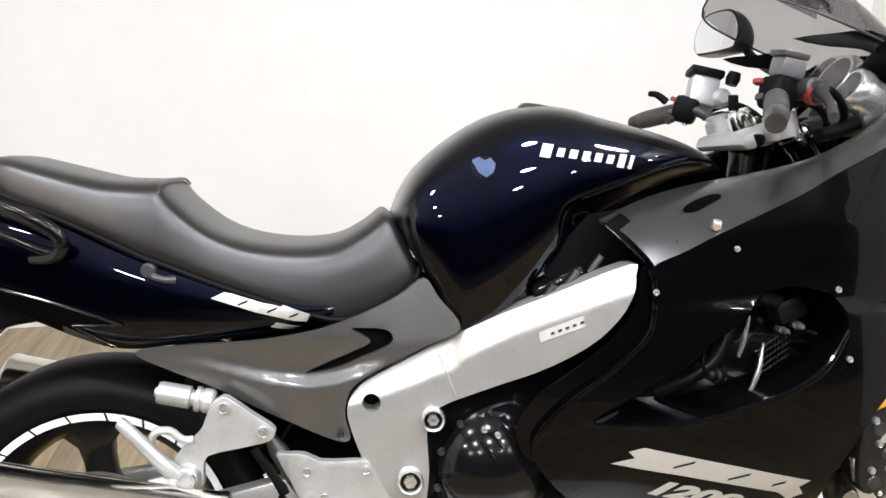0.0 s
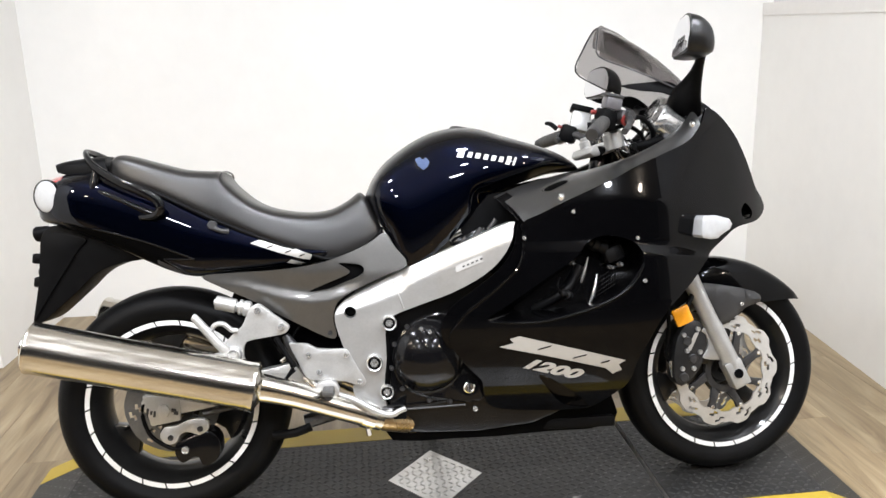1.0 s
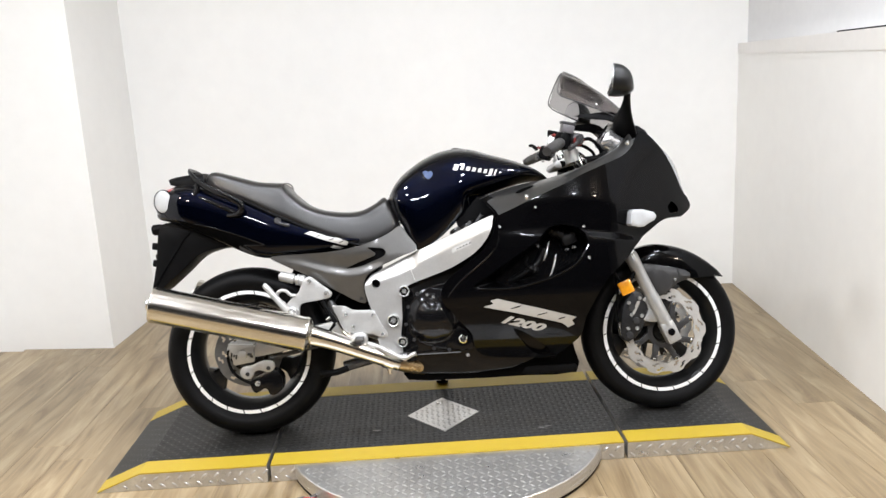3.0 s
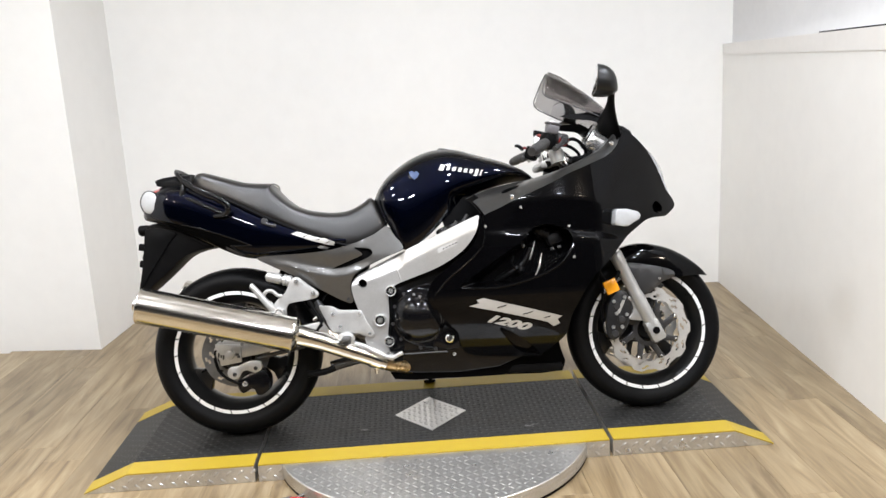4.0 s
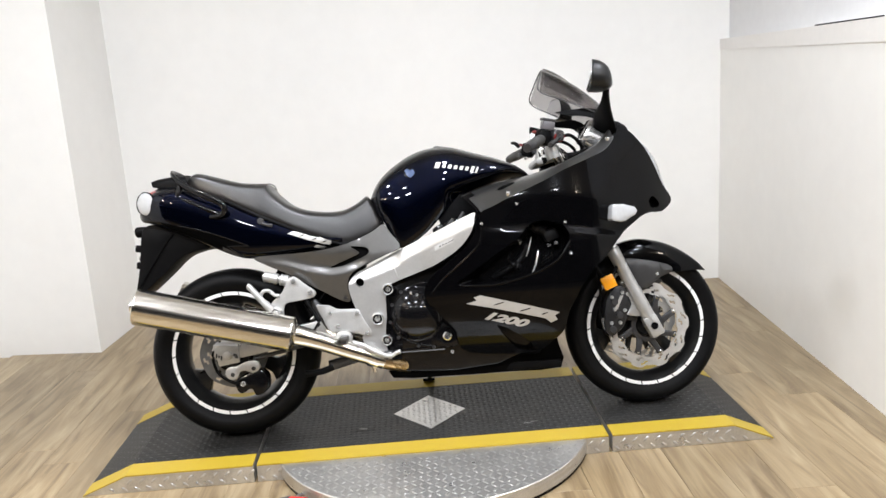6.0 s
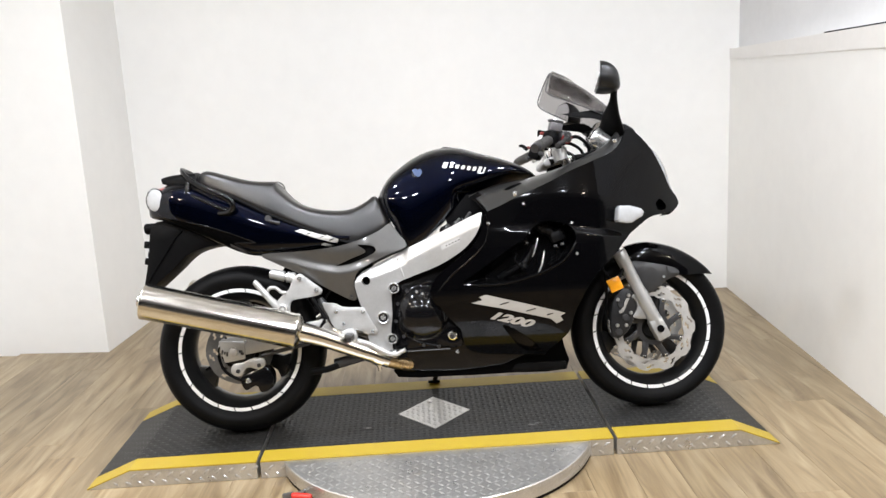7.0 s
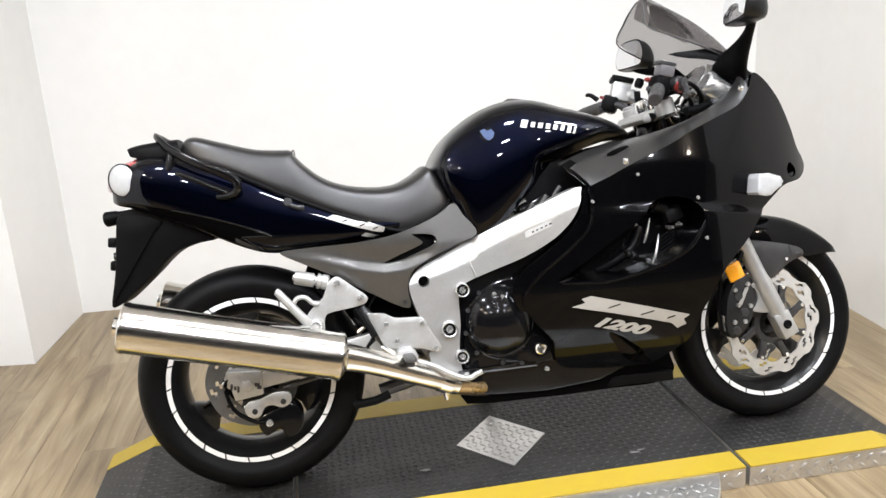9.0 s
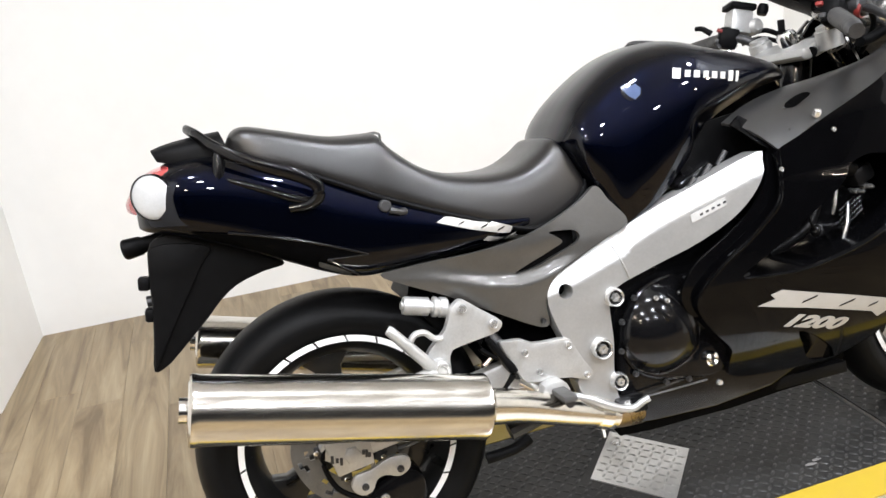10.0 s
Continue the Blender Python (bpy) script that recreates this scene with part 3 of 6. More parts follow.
# sets the bodywork on its wheels
STANCE = Matrix(((1.0008, 0, 0.002, 0.0155), (0, 1, 0, 0), (-0.0195, 0, 1.006, 0.0061), (0, 0, 0, 1)))


def bolt(parent, x, y, z, r=0.008, h=0.006, mat=None, hexed=True):
    """A bolt head that faces the right-hand side."""
    prof = [(0.0, -h), (r * 0.55, -h), (r * 0.6, -h * 0.6), (r * 0.9, -h), (r, -h * 0.75), (r, 0.0), (0, 0)]
    return part("bolt", lathe(prof, 14 if not hexed else 12, False, (x, y, z)), mat or BRIGHT, parent)


def build_wheel(bike, name, cx, cz, R, half, rim_half, label):
    lip = 0.227
    h = rim_half
    rim_prof = [(lip, -h - 0.006), (lip + 0.001, -h - 0.002), (lip - 0.008, -h + 0.004), (0.205, -h + 0.012), (0.193, -0.4 * h), (0.19, 0), (0.193, 0.4 * h), (0.205, h - 0.012), (lip - 0.008, h - 0.004),
                (lip + 0.001, h + 0.002), (lip, h + 0.006), (0.214, h + 0.006), (0.198, h - 0.012), (0.182, 0.35 * h), (0.179, 0), (0.182, -0.35 * h), (0.198, -h + 0.012), (0.214, -h - 0.006)]
    wheel = part(name, lathe(rim_prof, 96, True, (cx, 0, cz)), RIM_BLACK, bike, label, 40)
    tp = []
    k = 26
    for i in range(k + 1):
        a = math.pi * i / k
        y = -math.cos(a)
        tp.append((R - (R - 0.262) * (1 - abs(math.sin(a)) ** 0.95) if 0 < i < k else 0.262, half * (abs(y) ** 0.9) * (1 if y > 0 else -1)))
    side_l = [(0.221, -h + 0.002), (0.232, -h - 0.003), (0.245, -half + 0.004)]
    side_r = [(0.245, half - 0.004), (0.232, h + 0.003), (0.221, h - 0.002)]
    inner = [(0.205, h - 0.01), (0.2, 0), (0.205, -h + 0.01)]
    part("tyre", lathe(side_l + tp + side_r + inner, 112, True, (cx, 0, cz)), RUBBER, wheel, "black road tyre with worn tread", 50)
    # rim tape in short lengths with dark gaps
    seg, sub = 22, 6
    for sgn in (-1, 1):
        bm = bmesh.new()
        for i in range(seg):
            a0 = 2 * math.pi * (i + 0.035) / seg
            a1 = 2 * math.pi * (i + 0.965) / seg
            prev = None
            for j in range(sub + 1):
                a = a0 + (a1 - a0) * j / sub
                cur = [bm.verts.new((cx + r * math.cos(a + sk), sgn * (h + y), cz + r * math.sin(a + sk))) for r, y, sk in ((0.2150, 0.0068, -0.012), (0.2275, 0.0068, 0.012), (0.2275, 0.0055, 0.012), (0.2150, 0.0055, -0.012))]
                if prev:
                    for q in range(4):
                        bm.faces.new((prev[q], prev[(q + 1) % 4], cur[(q + 1) % 4], cur[q]))
                else:
                    bm.faces.new(cur)
                prev = cur
            bm.faces.new(prev)
        tagged(part("rim_tape", bm, TAPE, wheel, "white reflective rim tape in dashes", 30), kind="stuff")
    return wheel


def spokes(wheel, cx, cz, start, half_hub, wide):
    """Three broad cast spokes and a hub."""
    for i in range(3):
        a = radians(start + 120 * i)
        ca, sa = math.cos(a), math.sin(a)
        pts = [(0.035, -0.03), (0.09, -0.022), (0.15, -0.026), (0.188, -0.05), (0.188, 0.05), (0.15, 0.026), (0.09, 0.022), (0.035, 0.03)]
        out = [(cx + r * ca - s * wide * sa, cz + r * sa + s * wide * ca) for r, s in pts]
        part("spoke", prism(out, -0.02, 0.02, 2, 0.006), RIM_BLACK, wheel)
    part("hub", lathe([(0.012, -half_hub), (0.034, -half_hub), (0.04, -half_hub + 0.01), (0.048, -0.02), (0.048, 0.02), (0.04, half_hub - 0.01), (0.034, half_hub), (0.012, half_hub)], 32, True, (cx, 0, cz)), RIM_BLACK, wheel)


def brake_disc(wheel, cx, cz, y, r_in, r_out, lobes, wave_by=1.0, mat=None):
    """A petal rotor with drilled slots."""
    bm = bmesh.new()
    nt, nr = lobes * 16, 6
    grid = []
    for i in range(nt):
        a = 2 * math.pi * i / nt
        wave = math.cos(lobes * a)
        ro = r_out + 0.0075 * wave_by * max(-0.7, min(0.7, wave * 1.3))
        ri = r_in - 0.005 * wave_by * max(-0.7, min(0.7, wave * 1.3))
        grid.append([bm.verts.new((cx + (ri + (ro - ri) * j / nr) * math.cos(a), y, cz + (ri + (ro - ri) * j / nr) * math.sin(a))) for j in range(nr + 1)])
    for i in range(nt):
        for j in range(nr):
            k = (i + 2 * j) % 16
            if (k in (2, 3, 4) and j in (1, 2)) or (k in (10, 11, 12) and j in (3, 4)):
                continue
            bm.faces.new((grid[i][j], grid[i][j + 1], grid[(i + 1) % nt][j + 1], grid[(i + 1) % nt][j]))
    geo = bmesh.ops.extrude_face_region(bm, geom=bm.faces[:])
    for v in geo["geom"]:
        if isinstance(v, bmesh.types.BMVert):
            v.co.y += 0.005
    disc = part("brake_disc", bm, mat or DISC_STEEL, wheel, "slotted steel brake disc")
    return disc


def carrier(disc, cx, cz, y, r0, r1, arms, mat):
    part("disc_carrier", lathe([(r0, y - 0.006), (r0 + 0.018, y - 0.006), (r0 + 0.018, y + 0.008), (r0, y + 0.008)], 40, True, (cx, 0, cz)), mat, disc)
    for i in range(arms):
        a = 2 * math.pi * (i + 0.5) / arms
        ca, sa = math.cos(a), math.sin(a)
        pts = [(r0 + 0.01, -0.024), (r1 - 0.014, -0.012), (r1 + 0.004, -0.013), (r1 + 0.004, 0.013), (r1 - 0.014, 0.008), (r0 + 0.01, 0.002)]
        out = [(cx + r * ca - s * sa, cz + r * sa + s * ca) for r, s in pts]
        part("carrier_arm", prism(out, y - 0.006, y + 0.006, 1, 0.002), mat, disc)
        part("disc_button", lathe([(0, -0.0085), (0.004, -0.0085), (0.006, -0.007), (0.006, 0.0), (0, 0)], 12, False, (cx + r1 * ca, y, cz + r1 * sa)), STEEL, disc)


def W_FAIR(x, z):
    """How far the fairing stands out from the middle plane: a crease, an undercut channel below it and a ledge where the lower side begins."""
    top, ledge = ridge(x), channel_low(x)
    u = (top - z) / (top - ledge)
    cut = 0.0
    if u > 0:
        cut = min(1.0, u) ** 1.3 if u < 1 else 1 - smooth_step((ledge - z) / 0.022)
    return FX_W(x) * FZ_W(z) - 0.015 * cut * belly(x) - 0.10 * max(0.0, z - top)


def smooth_step(u):
    u = max(0.0, min(1.0, u))
    return u * u * (3 - 2 * u)


FX_W = smooth_curve([-0.25, -0.05, 0.14, 0.26, 0.34, 0.41, 0.48, 0.54, 0.60, 0.65, 0.70, 0.76, 0.82, 0.87, 0.91, 0.95], [0.20, 0.245, 0.293, 0.306, 0.314, 0.317, 0.314, 0.304, 0.288, 0.268, 0.243, 0.211, 0.172, 0.133, 0.093, 0.06])
FZ_W = smooth_curve([0.1, 0.22, 0.25, 0.29, 0.33, 0.37, 0.42, 0.48, 0.56, 0.63, 0.70, 0.78, 0.84, 0.92, 1.0, 1.08], [0.22, 0.43, 0.54, 0.675, 0.79, 0.875, 0.935, 0.98, 1.0, 1.0, 0.99, 0.975, 0.965, 0.95, 0.93, 0.88])
ridge = smooth_curve([0.1, 0.24, 0.32, 0.44, 0.55, 0.65, 0.73, 0.9], [0.775, 0.79, 0.803, 0.806, 0.789, 0.766, 0.742, 0.70])
channel_low = smooth_curve([0.1, 0.3, 0.38, 0.47, 0.585, 0.66, 0.9], [0.70, 0.70, 0.702, 0.688, 0.673, 0.662, 0.63])
belly = smooth_curve([0.1, 0.22, 0.36, 0.5, 0.70, 0.78, 0.9], [0.0, 0.15, 0.75, 1.0, 1.0, 0.5, 0.0])


def onto(ob, x, z, side=-1):
    """The depth at which a line from the right-hand side meets a part."""
    hit, place, _, _ = ob.ray_cast(Vector((x, side * 1.0, z)), Vector((0, -side, 0)))
    return place.y if hit else None


def decal(name, outline, target, mat, parent, label="", lift=0.0012, n=1, step=0.012):
    """A thin film of the outline (x, z) laid on a part."""
    bm = panel(outline, 0.0, 0, (), step, n)
    bad = []
    for v in bm.verts:
        y = onto(target, v.co.x, v.co.z)
        if y is None:
            bad.append(v)
        else:
            v.co.y = y - lift
    if bad:
        bmesh.ops.delete(bm, geom=bad, context="VERTS")
    geo = bmesh.ops.extrude_face_region(bm, geom=bm.faces[:])
    for v in geo["geom"]:
        if isinstance(v, bmesh.types.BMVert):
            v.co.y += lift * 0.8
    return part(name, bm, mat, parent, label)


def digits(body, x, z, height, tilt, stretch, target, mat, parent, label=""):
    """A number in slanted type, laid on a part."""
    cu = bpy.data.curves.new("digits", "FONT")
    cu.body, cu.size, cu.shear, cu.offset = body, 1.0, 0.45, 0.05
    ob = new("digits", cu)
    me = bpy.data.meshes.new_from_object(ob.evaluated_get(bpy.context.evaluated_depsgraph_get()))
    bpy.data.objects.remove(ob)
    bm = bmesh.new()
    bm.from_mesh(me)
    bpy.data.meshes.remove(me)
    bmesh.ops.remove_doubles(bm, verts=bm.verts, dist=1e-4)
    k = height / 0.73
    ct, st = math.cos(tilt), math.sin(tilt)
    for v in bm.verts:
        a, b = v.co.x * k * stretch, v.co.y * k
        v.co = (x + a * ct - b * st, 0, z + a * st + b * ct)
    for c in np.arange(x - 0.05, x + 0.3, 0.012):
        bmesh.ops.bisect_plane(bm, geom=bm.verts[:] + bm.edges[:] + bm.faces[:], dist=1e-6, plane_co=(c, 0, 0), plane_no=(1, 0, 0))
    for v in bm.verts:
        v.co.y = (onto(target, v.co.x, v.co.z) or -0.3) - 0.0016
    geo = bmesh.ops.extrude_face_region(bm, geom=bm.faces[:])
    for v in geo["geom"]:
        if isinstance(v, bmesh.types.BMVert):
            v.co.y += 0.0012
    return part("model_number", bm, mat, parent, label)


def sheared(cx, cz, w, h, lean=0.35, tilt=0.0):
    ct, st = math.cos(tilt), math.sin(tilt)
    pts = [(-w / 2 - lean * h / 2, -h / 2), (w / 2 - lean * h / 2, -h / 2), (w / 2 + lean * h / 2, h / 2), (-w / 2 + lean * h / 2, h / 2)]
    return [(cx + x * ct - z * st, cz + x * st + z * ct) for x, z in pts]


def build_cockpit(bike):
    """Instruments, handlebars and controls."""
    part("instrument_panel", block(0.07, 0.24, 0.12, pose(0.712, 0, 1.01, 0, 34, 0), 0.02), BLACK_PLASTIC, bike, "black instrument housing")
    d = Vector((-0.82, 0, 0.57))
    for x, y, z, r in ((0.690, 0.095, 1.035, 0.038), (0.672, 0.020, 1.034, 0.047), (0.640, -0.066, 1.022, 0.050), (0.628, -0.132, 1.000, 0.038)):
        c = Vector((x, y, z))
        g = part("gauge", stepped(c + d * 0.045, c - d * 0.03, [(0, r - 0.008), (0, r - 0.002), (0.12, r + 0.003), (0.3, r + 0.003), (0.4, r), (1, r)], 36), BRIGHT, bike, "round gauge with a chrome ring")
        part("gauge_face", stepped(c + d * 0.0465, c + d * 0.03, [(0, r - 0.009), (1, r - 0.009)], 32), GAUGE_FACE, g)
    part("dash_shelf", prism([(0.60, 0.975), (0.66, 0.985), (0.72, 1.03), (0.72, 0.96), (0.63, 0.94)], -0.16, 0.16, 2, 0.008), GREY_PLASTIC, bike)
    part("top_clamp", prism([(0.425, 0.925), (0.505, 0.945), (0.52, 0.965), (0.50, 0.975), (0.42, 0.952)], -0.10, 0.10, 2, 0.006), ALLOY, bike, "silver cast top clamp")
    part("ignition", stepped((0.455, 0, 1.0), (0.470, 0, 0.955), [(0, 0.018), (0.2, 0.023), (1, 0.023)], 20), CHROME, bike)
    part("key", block(0.02, 0.004, 0.03, pose(0.448, 0.0, 1.015), 0.002), BLACK_PLASTIC, bike)
    part("warning_ring", lathe([(0.014, -0.006), (0.019, -0.006), (0.02, 0), (0.019, 0.006), (0.014, 0.006)], 28), DARK_RED, bike, "red ring of a switch").data.transform(Matrix.Translation((0.488, -0.205, 1.013)) @ pose(0, 0, 0, 20, 0, 20))
    part("ring_cap", stepped((0.492, -0.216, 1.012), (0.485, -0.19, 1.01), [(0, 0.012), (0.1, 0.0145), (1, 0.0145)], 20), DARK_METAL, bike)
    for sgn in (-1, 1):
        out = lambda y: max(0.0, min(1.0, (y - 0.18) / 0.16))
        at = lambda x, y, z: (x + (0.02 if sgn > 0 else 0.0) * out(y), sgn * y, z + (0.012 if sgn > 0 else -0.022) * out(y))
        bar = part("handlebar", rod([at(0.478, 0.115, 0.975), at(0.462, 0.15, 1.0), at(0.43, 0.19, 1.014), at(0.362, 0.318, 0.990)], 0.0115, 14, 4), DARK_METAL, bike, "dark metal clip-on handlebar")
        part("bar_clamp", stepped(at(0.482, 0.118, 0.945), at(0.470, 0.118, 0.998), [(0, 0.028), (0.75, 0.028), (0.8, 0.023), (0.95, 0.023), (1, 0.018)], 28), ALLOY, bar, "silver bar clamp on the fork top")
        part("fork_top", stepped(at(0.484, 0.118, 0.972), at(0.532, 0.118, 0.885), [(0, 0.016), (0.03, 0.021), (0.3, 0.021), (0.32, 0.026), (0.5, 0.026), (0.52, 0.0225), (1, 0.0225)], 24), CHROME, bar, "bright fork top under the clamp")
        part("grip", rod([at(0.422, 0.205, 1.010), at(0.419, 0.21, 1.010), at(0.366, 0.308, 0.992), at(0.364, 0.311, 0.991)], [0.015, 0.0185, 0.0185, 0.015], 20, 2), GRIP_RUBBER, bar, "grey-black rubber grip")
        for k in range(7):
            t = 0.12 + 0.12 * k
            c0 = Vector(at(0.419, 0.21, 1.010)).lerp(Vector(at(0.366, 0.308, 0.992)), t)
            c1 = Vector(at(0.419, 0.21, 1.010)).lerp(Vector(at(0.366, 0.308, 0.992)), t + 0.05)
            part("grip_rib", rod([c0, c1], 0.0194, 18, 1), GRIP_RUBBER, bar)
        part("bar_end", rod([at(0.364, 0.311, 0.991), at(0.361, 0.316, 0.990), at(0.350, 0.336, 0.986)], [0.0175, 0.018, 0.0155], 18, 1), DARK_METAL, bar)
        pod = part("switch_pod", block(0.052, 0.046, 0.056, pose(0.432, sgn * 0.188, 1.015, 0, 20, sgn * -28), 0.012), BLACK_PLASTIC, bar)
        part("switch", block(0.014, 0.016, 0.010, pose(0.405, sgn * 0.180, 1.038, 0, 25, sgn * -28), 0.003), DARK_RED, pod, "red switch")
        part("switch", block(0.012, 0.014, 0.012, pose(0.402, sgn * 0.19, 1.012, 0, 25, sgn * -28), 0.003), GREY_PLASTIC, pod)
        part("pod_screw", rod([at(0.425, 0.176, 0.985), at(0.424, 0.176, 0.982)], 0.005, 8, 1), STEEL, pod)
        part("lever", rod([at(0.478, 0.178, 1.018), at(0.488, 0.215, 1.02), at(0.462, 0.29, 1.006), at(0.425, 0.36, 0.99)], [0.011, 0.010, 0.0075, 0.008], 12, 4), ALLOY if sgn > 0 else DARK_METAL, bar, "long control lever")
        part("lever_adjuster", stepped(at(0.482, 0.20, 1.012), at(0.482, 0.20, 1.034), [(0, 0.009), (0.7, 0.009), (0.8, 0.007), (1, 0.007)], 14), STEEL, bar)
        if sgn < 0:
            res = part("reservoir", block(0.046, 0.038, 0.032, pose(0.452, -0.187, 1.058, 8, 12, 8), 0.006), RESERVOIR, bar, "grey plastic brake fluid reservoir")
            part("reservoir_cap", block(0.050, 0.042, 0.010, pose(0.455, -0.188, 1.078, 8, 12, 8), 0.003), GREY_PLASTIC, res)
            part("reservoir_screw", rod([(0.452, -0.19, 1.08), (0.454, -0.19, 1.086)], 0.005, 8, 1), STEEL, res)
            part("pump_body", stepped((0.47, -0.165, 1.022), (0.492, -0.225, 1.02), [(0, 0.015), (0.1, 0.018), (0.7, 0.018), (0.75, 0.013), (1, 0.013)], 20), DARK_METAL, bar)
            part("feed_hose", rod([(0.448, -0.165, 1.045), (0.49, -0.15, 1.04), (0.495, -0.165, 1.02)], 0.006, 10, 4), BLACK_PLASTIC, bar)
        else:
            res = part("reservoir", block(0.058, 0.05, 0.062, pose(0.470, 0.190, 1.050, -8, 16, -10), 0.007), ALLOY, bar, "silver clutch fluid reservoir")
            part("reservoir_cap", block(0.070, 0.058, 0.016, pose(0.478, 0.190, 1.088, -8, 16, -10), 0.004), BLACK_PLASTIC, res)
            part("pump_body", stepped((0.50, 0.15, 1.035), (0.505, 0.235, 1.03), [(0, 0.012), (0.1, 0.02), (0.6, 0.02), (0.65, 0.014), (1, 0.014)], 20), ALLOY, bar)
            part("pump_knob", stepped((0.52, 0.16, 1.06), (0.53, 0.16, 1.085), [(0, 0.012), (0.5, 0.015), (1, 0.012)], 16), BLACK_PLASTIC, bar)
            part("choke_lever", rod([(0.40, 0.21, 1.035), (0.385, 0.225, 1.052), (0.375, 0.24, 1.055)], [0.008, 0.007, 0.006], 10, 3), BLACK_PLASTIC, bar)
            part("horn_button", rod([(0.405, 0.19, 1.0), (0.392, 0.187, 0.995)], 0.010, 12, 1), GREY_PLASTIC, bar)
        part("bar_cable", rod([at(0.46, 0.17, 0.995), at(0.51, 0.15, 1.0), at(0.56, 0.12, 0.965), at(0.545, 0.09, 0.90)], 0.006, 10, 5), BLACK_PLASTIC, bar)
        part("bar_cable", rod([at(0.485, 0.20, 1.01), at(0.535, 0.17, 1.02), at(0.58, 0.14, 0.98), at(0.575, 0.10, 0.92)], 0.0065, 10, 5), BLACK_PLASTIC, bar)
    part("loom", rod([(0.44, -0.10, 0.94), (0.50, -0.04, 0.96), (0.56, 0.03, 0.965), (0.62, 0.05, 0.97)], 0.013, 12, 5), BLACK_PLASTIC, bike)
    part("loom", rod([(0.52, -0.16, 0.945), (0.56, -0.15, 0.95), (0.61, -0.14, 0.965)], 0.012, 12, 4), BLACK_PLASTIC, bike)
    part("steering_head", rod([(0.455, 0, 0.80), (0.485, 0, 0.95)], 0.036, 18, 1), ENGINE_BLACK, bike)
    part("stem_nut", stepped((0.485, 0, 0.955), (0.48, 0, 0.985), [(0, 0.02), (0.7, 0.02), (1, 0.017)], 6), CHROME, bike)


def build_motorcycle():
    bike = thing("motorcycle", "glossy black sport touring motorcycle leaning on its stand", "motorcycle", BIKE)

    def both(nm, bm, mat, parent, label="", w=None):
        far = part(nm, flipped(bm), mat, parent, label)
        near = part(nm, bm, mat, parent, label)
        if w:
            even_normals(far, w)
            even_normals(near, w, 0.005 if nm == "frame_beam" else 0.008)
        return near

    # wheels
    front = build_wheel(bike, "front_wheel", FX, FZ, FR, 0.060, 0.046, "black front wheel with white rim tape")
    spokes(front, FX, FZ, 75, 0.05, 1.0)
    for sgn in (-1, 1):
        d = brake_disc(front, FX, FZ, sgn * 0.068, 0.118, 0.157, 10)
        carrier(d, FX, FZ, sgn * 0.066, 0.045, 0.112, 8, DARK_METAL)
    rear = build_wheel(bike, "rear_wheel", RX, RZ, RR, 0.090, 0.070, "black rear wheel with white rim tape")
    spokes(rear, RX, RZ, 95, 0.06, 1.15)
    d = brake_disc(rear, RX, RZ, -0.082, 0.072, 0.124, 8, 0.15, WORN_DISC)
    carrier(d, RX, RZ, -0.080, 0.04, 0.074, 5, DARK_METAL)

    kept = set(bike.children_recursive)

    # fork, axle, front brakes
    for sgn in (-1, 1):
        y = sgn * 0.112
        leg = part("fork_leg", stepped((0.812, y, 0.262), (0.655, y, 0.60), [(0.04, 0.012), (0.04, 0.020), (0.06, 0.022), (0.16, 0.025), (0.52, 0.0255), (0.56, 0.0225), (0.75, 0.0225), (0.9, 0.0245), (0.99, 0.0245), (1.0, 0.022)]), FORK_GREY, bike, "silver grey fork leg")
        part("fork_tube", rod([(0.66, y, 0.59), (0.50, y, 0.935)], 0.0205, 20, 1), CHROME, leg, "polished fork tube")
        part("fork_cap", stepped((0.50, y, 0.93), (0.488, y, 0.962), [(0, 0.026), (0.25, 0.026), (0.3, 0.022), (0.8, 0.022), (1, 0.018)]), CHROME, leg)
        part("axle_clamp", block(0.052, 0.048, 0.080, pose(0.789, y, 0.308, 0, -25, 0), 0.006), FORK_GREY, leg)
        part("caliper_bracket", prism([(0.700, 0.437), (0.728, 0.432), (0.752, 0.405), (0.768, 0.352), (0.735, 0.345), (0.702, 0.350), (0.694, 0.358), (0.704, 0.368), (0.714, 0.392), (0.706, 0.418), (0.694, 0.426)], y + sgn * -0.010, y + sgn * 0.002, 2), FORK_GREY, leg)
        cal = part("brake_caliper", prism([(0.625, 0.415), (0.66, 0.46), (0.70, 0.45), (0.712, 0.40), (0.70, 0.345), (0.672, 0.30), (0.635, 0.275), (0.612, 0.30), (0.612, 0.36)], sgn * 0.052, sgn * 0.113, 3, 0.008), CALIPER_GREY, bike, "dark grey brake caliper with bolts")
        if sgn < 0:
            for bx, bz in ((0.642, 0.42), (0.683, 0.435), (0.65, 0.375), (0.688, 0.37), (0.635, 0.325), (0.668, 0.325)):
                bolt(cal, bx, -0.113, bz, 0.0070, 0.006, ALLOY)
            for bx, bz in ((0.668, 0.352), (0.652, 0.402), (0.64, 0.30)):
                part("piston_cap", lathe([(0, -0.117), (0.011, -0.117), (0.014, -0.114), (0.014, -0.110), (0, -0.110)], 20, False, (bx, 0, bz)), DARK_METAL, cal)
            part("bleed_nipple", rod([(0.662, -0.10, 0.452), (0.660, -0.104, 0.474)], 0.005, 8, 1), BRIGHT, cal)
            part("bridge_bolt", rod([(0.618, -0.095, 0.30), (0.612, -0.095, 0.345)], 0.008, 8, 1), BRIGHT, cal)
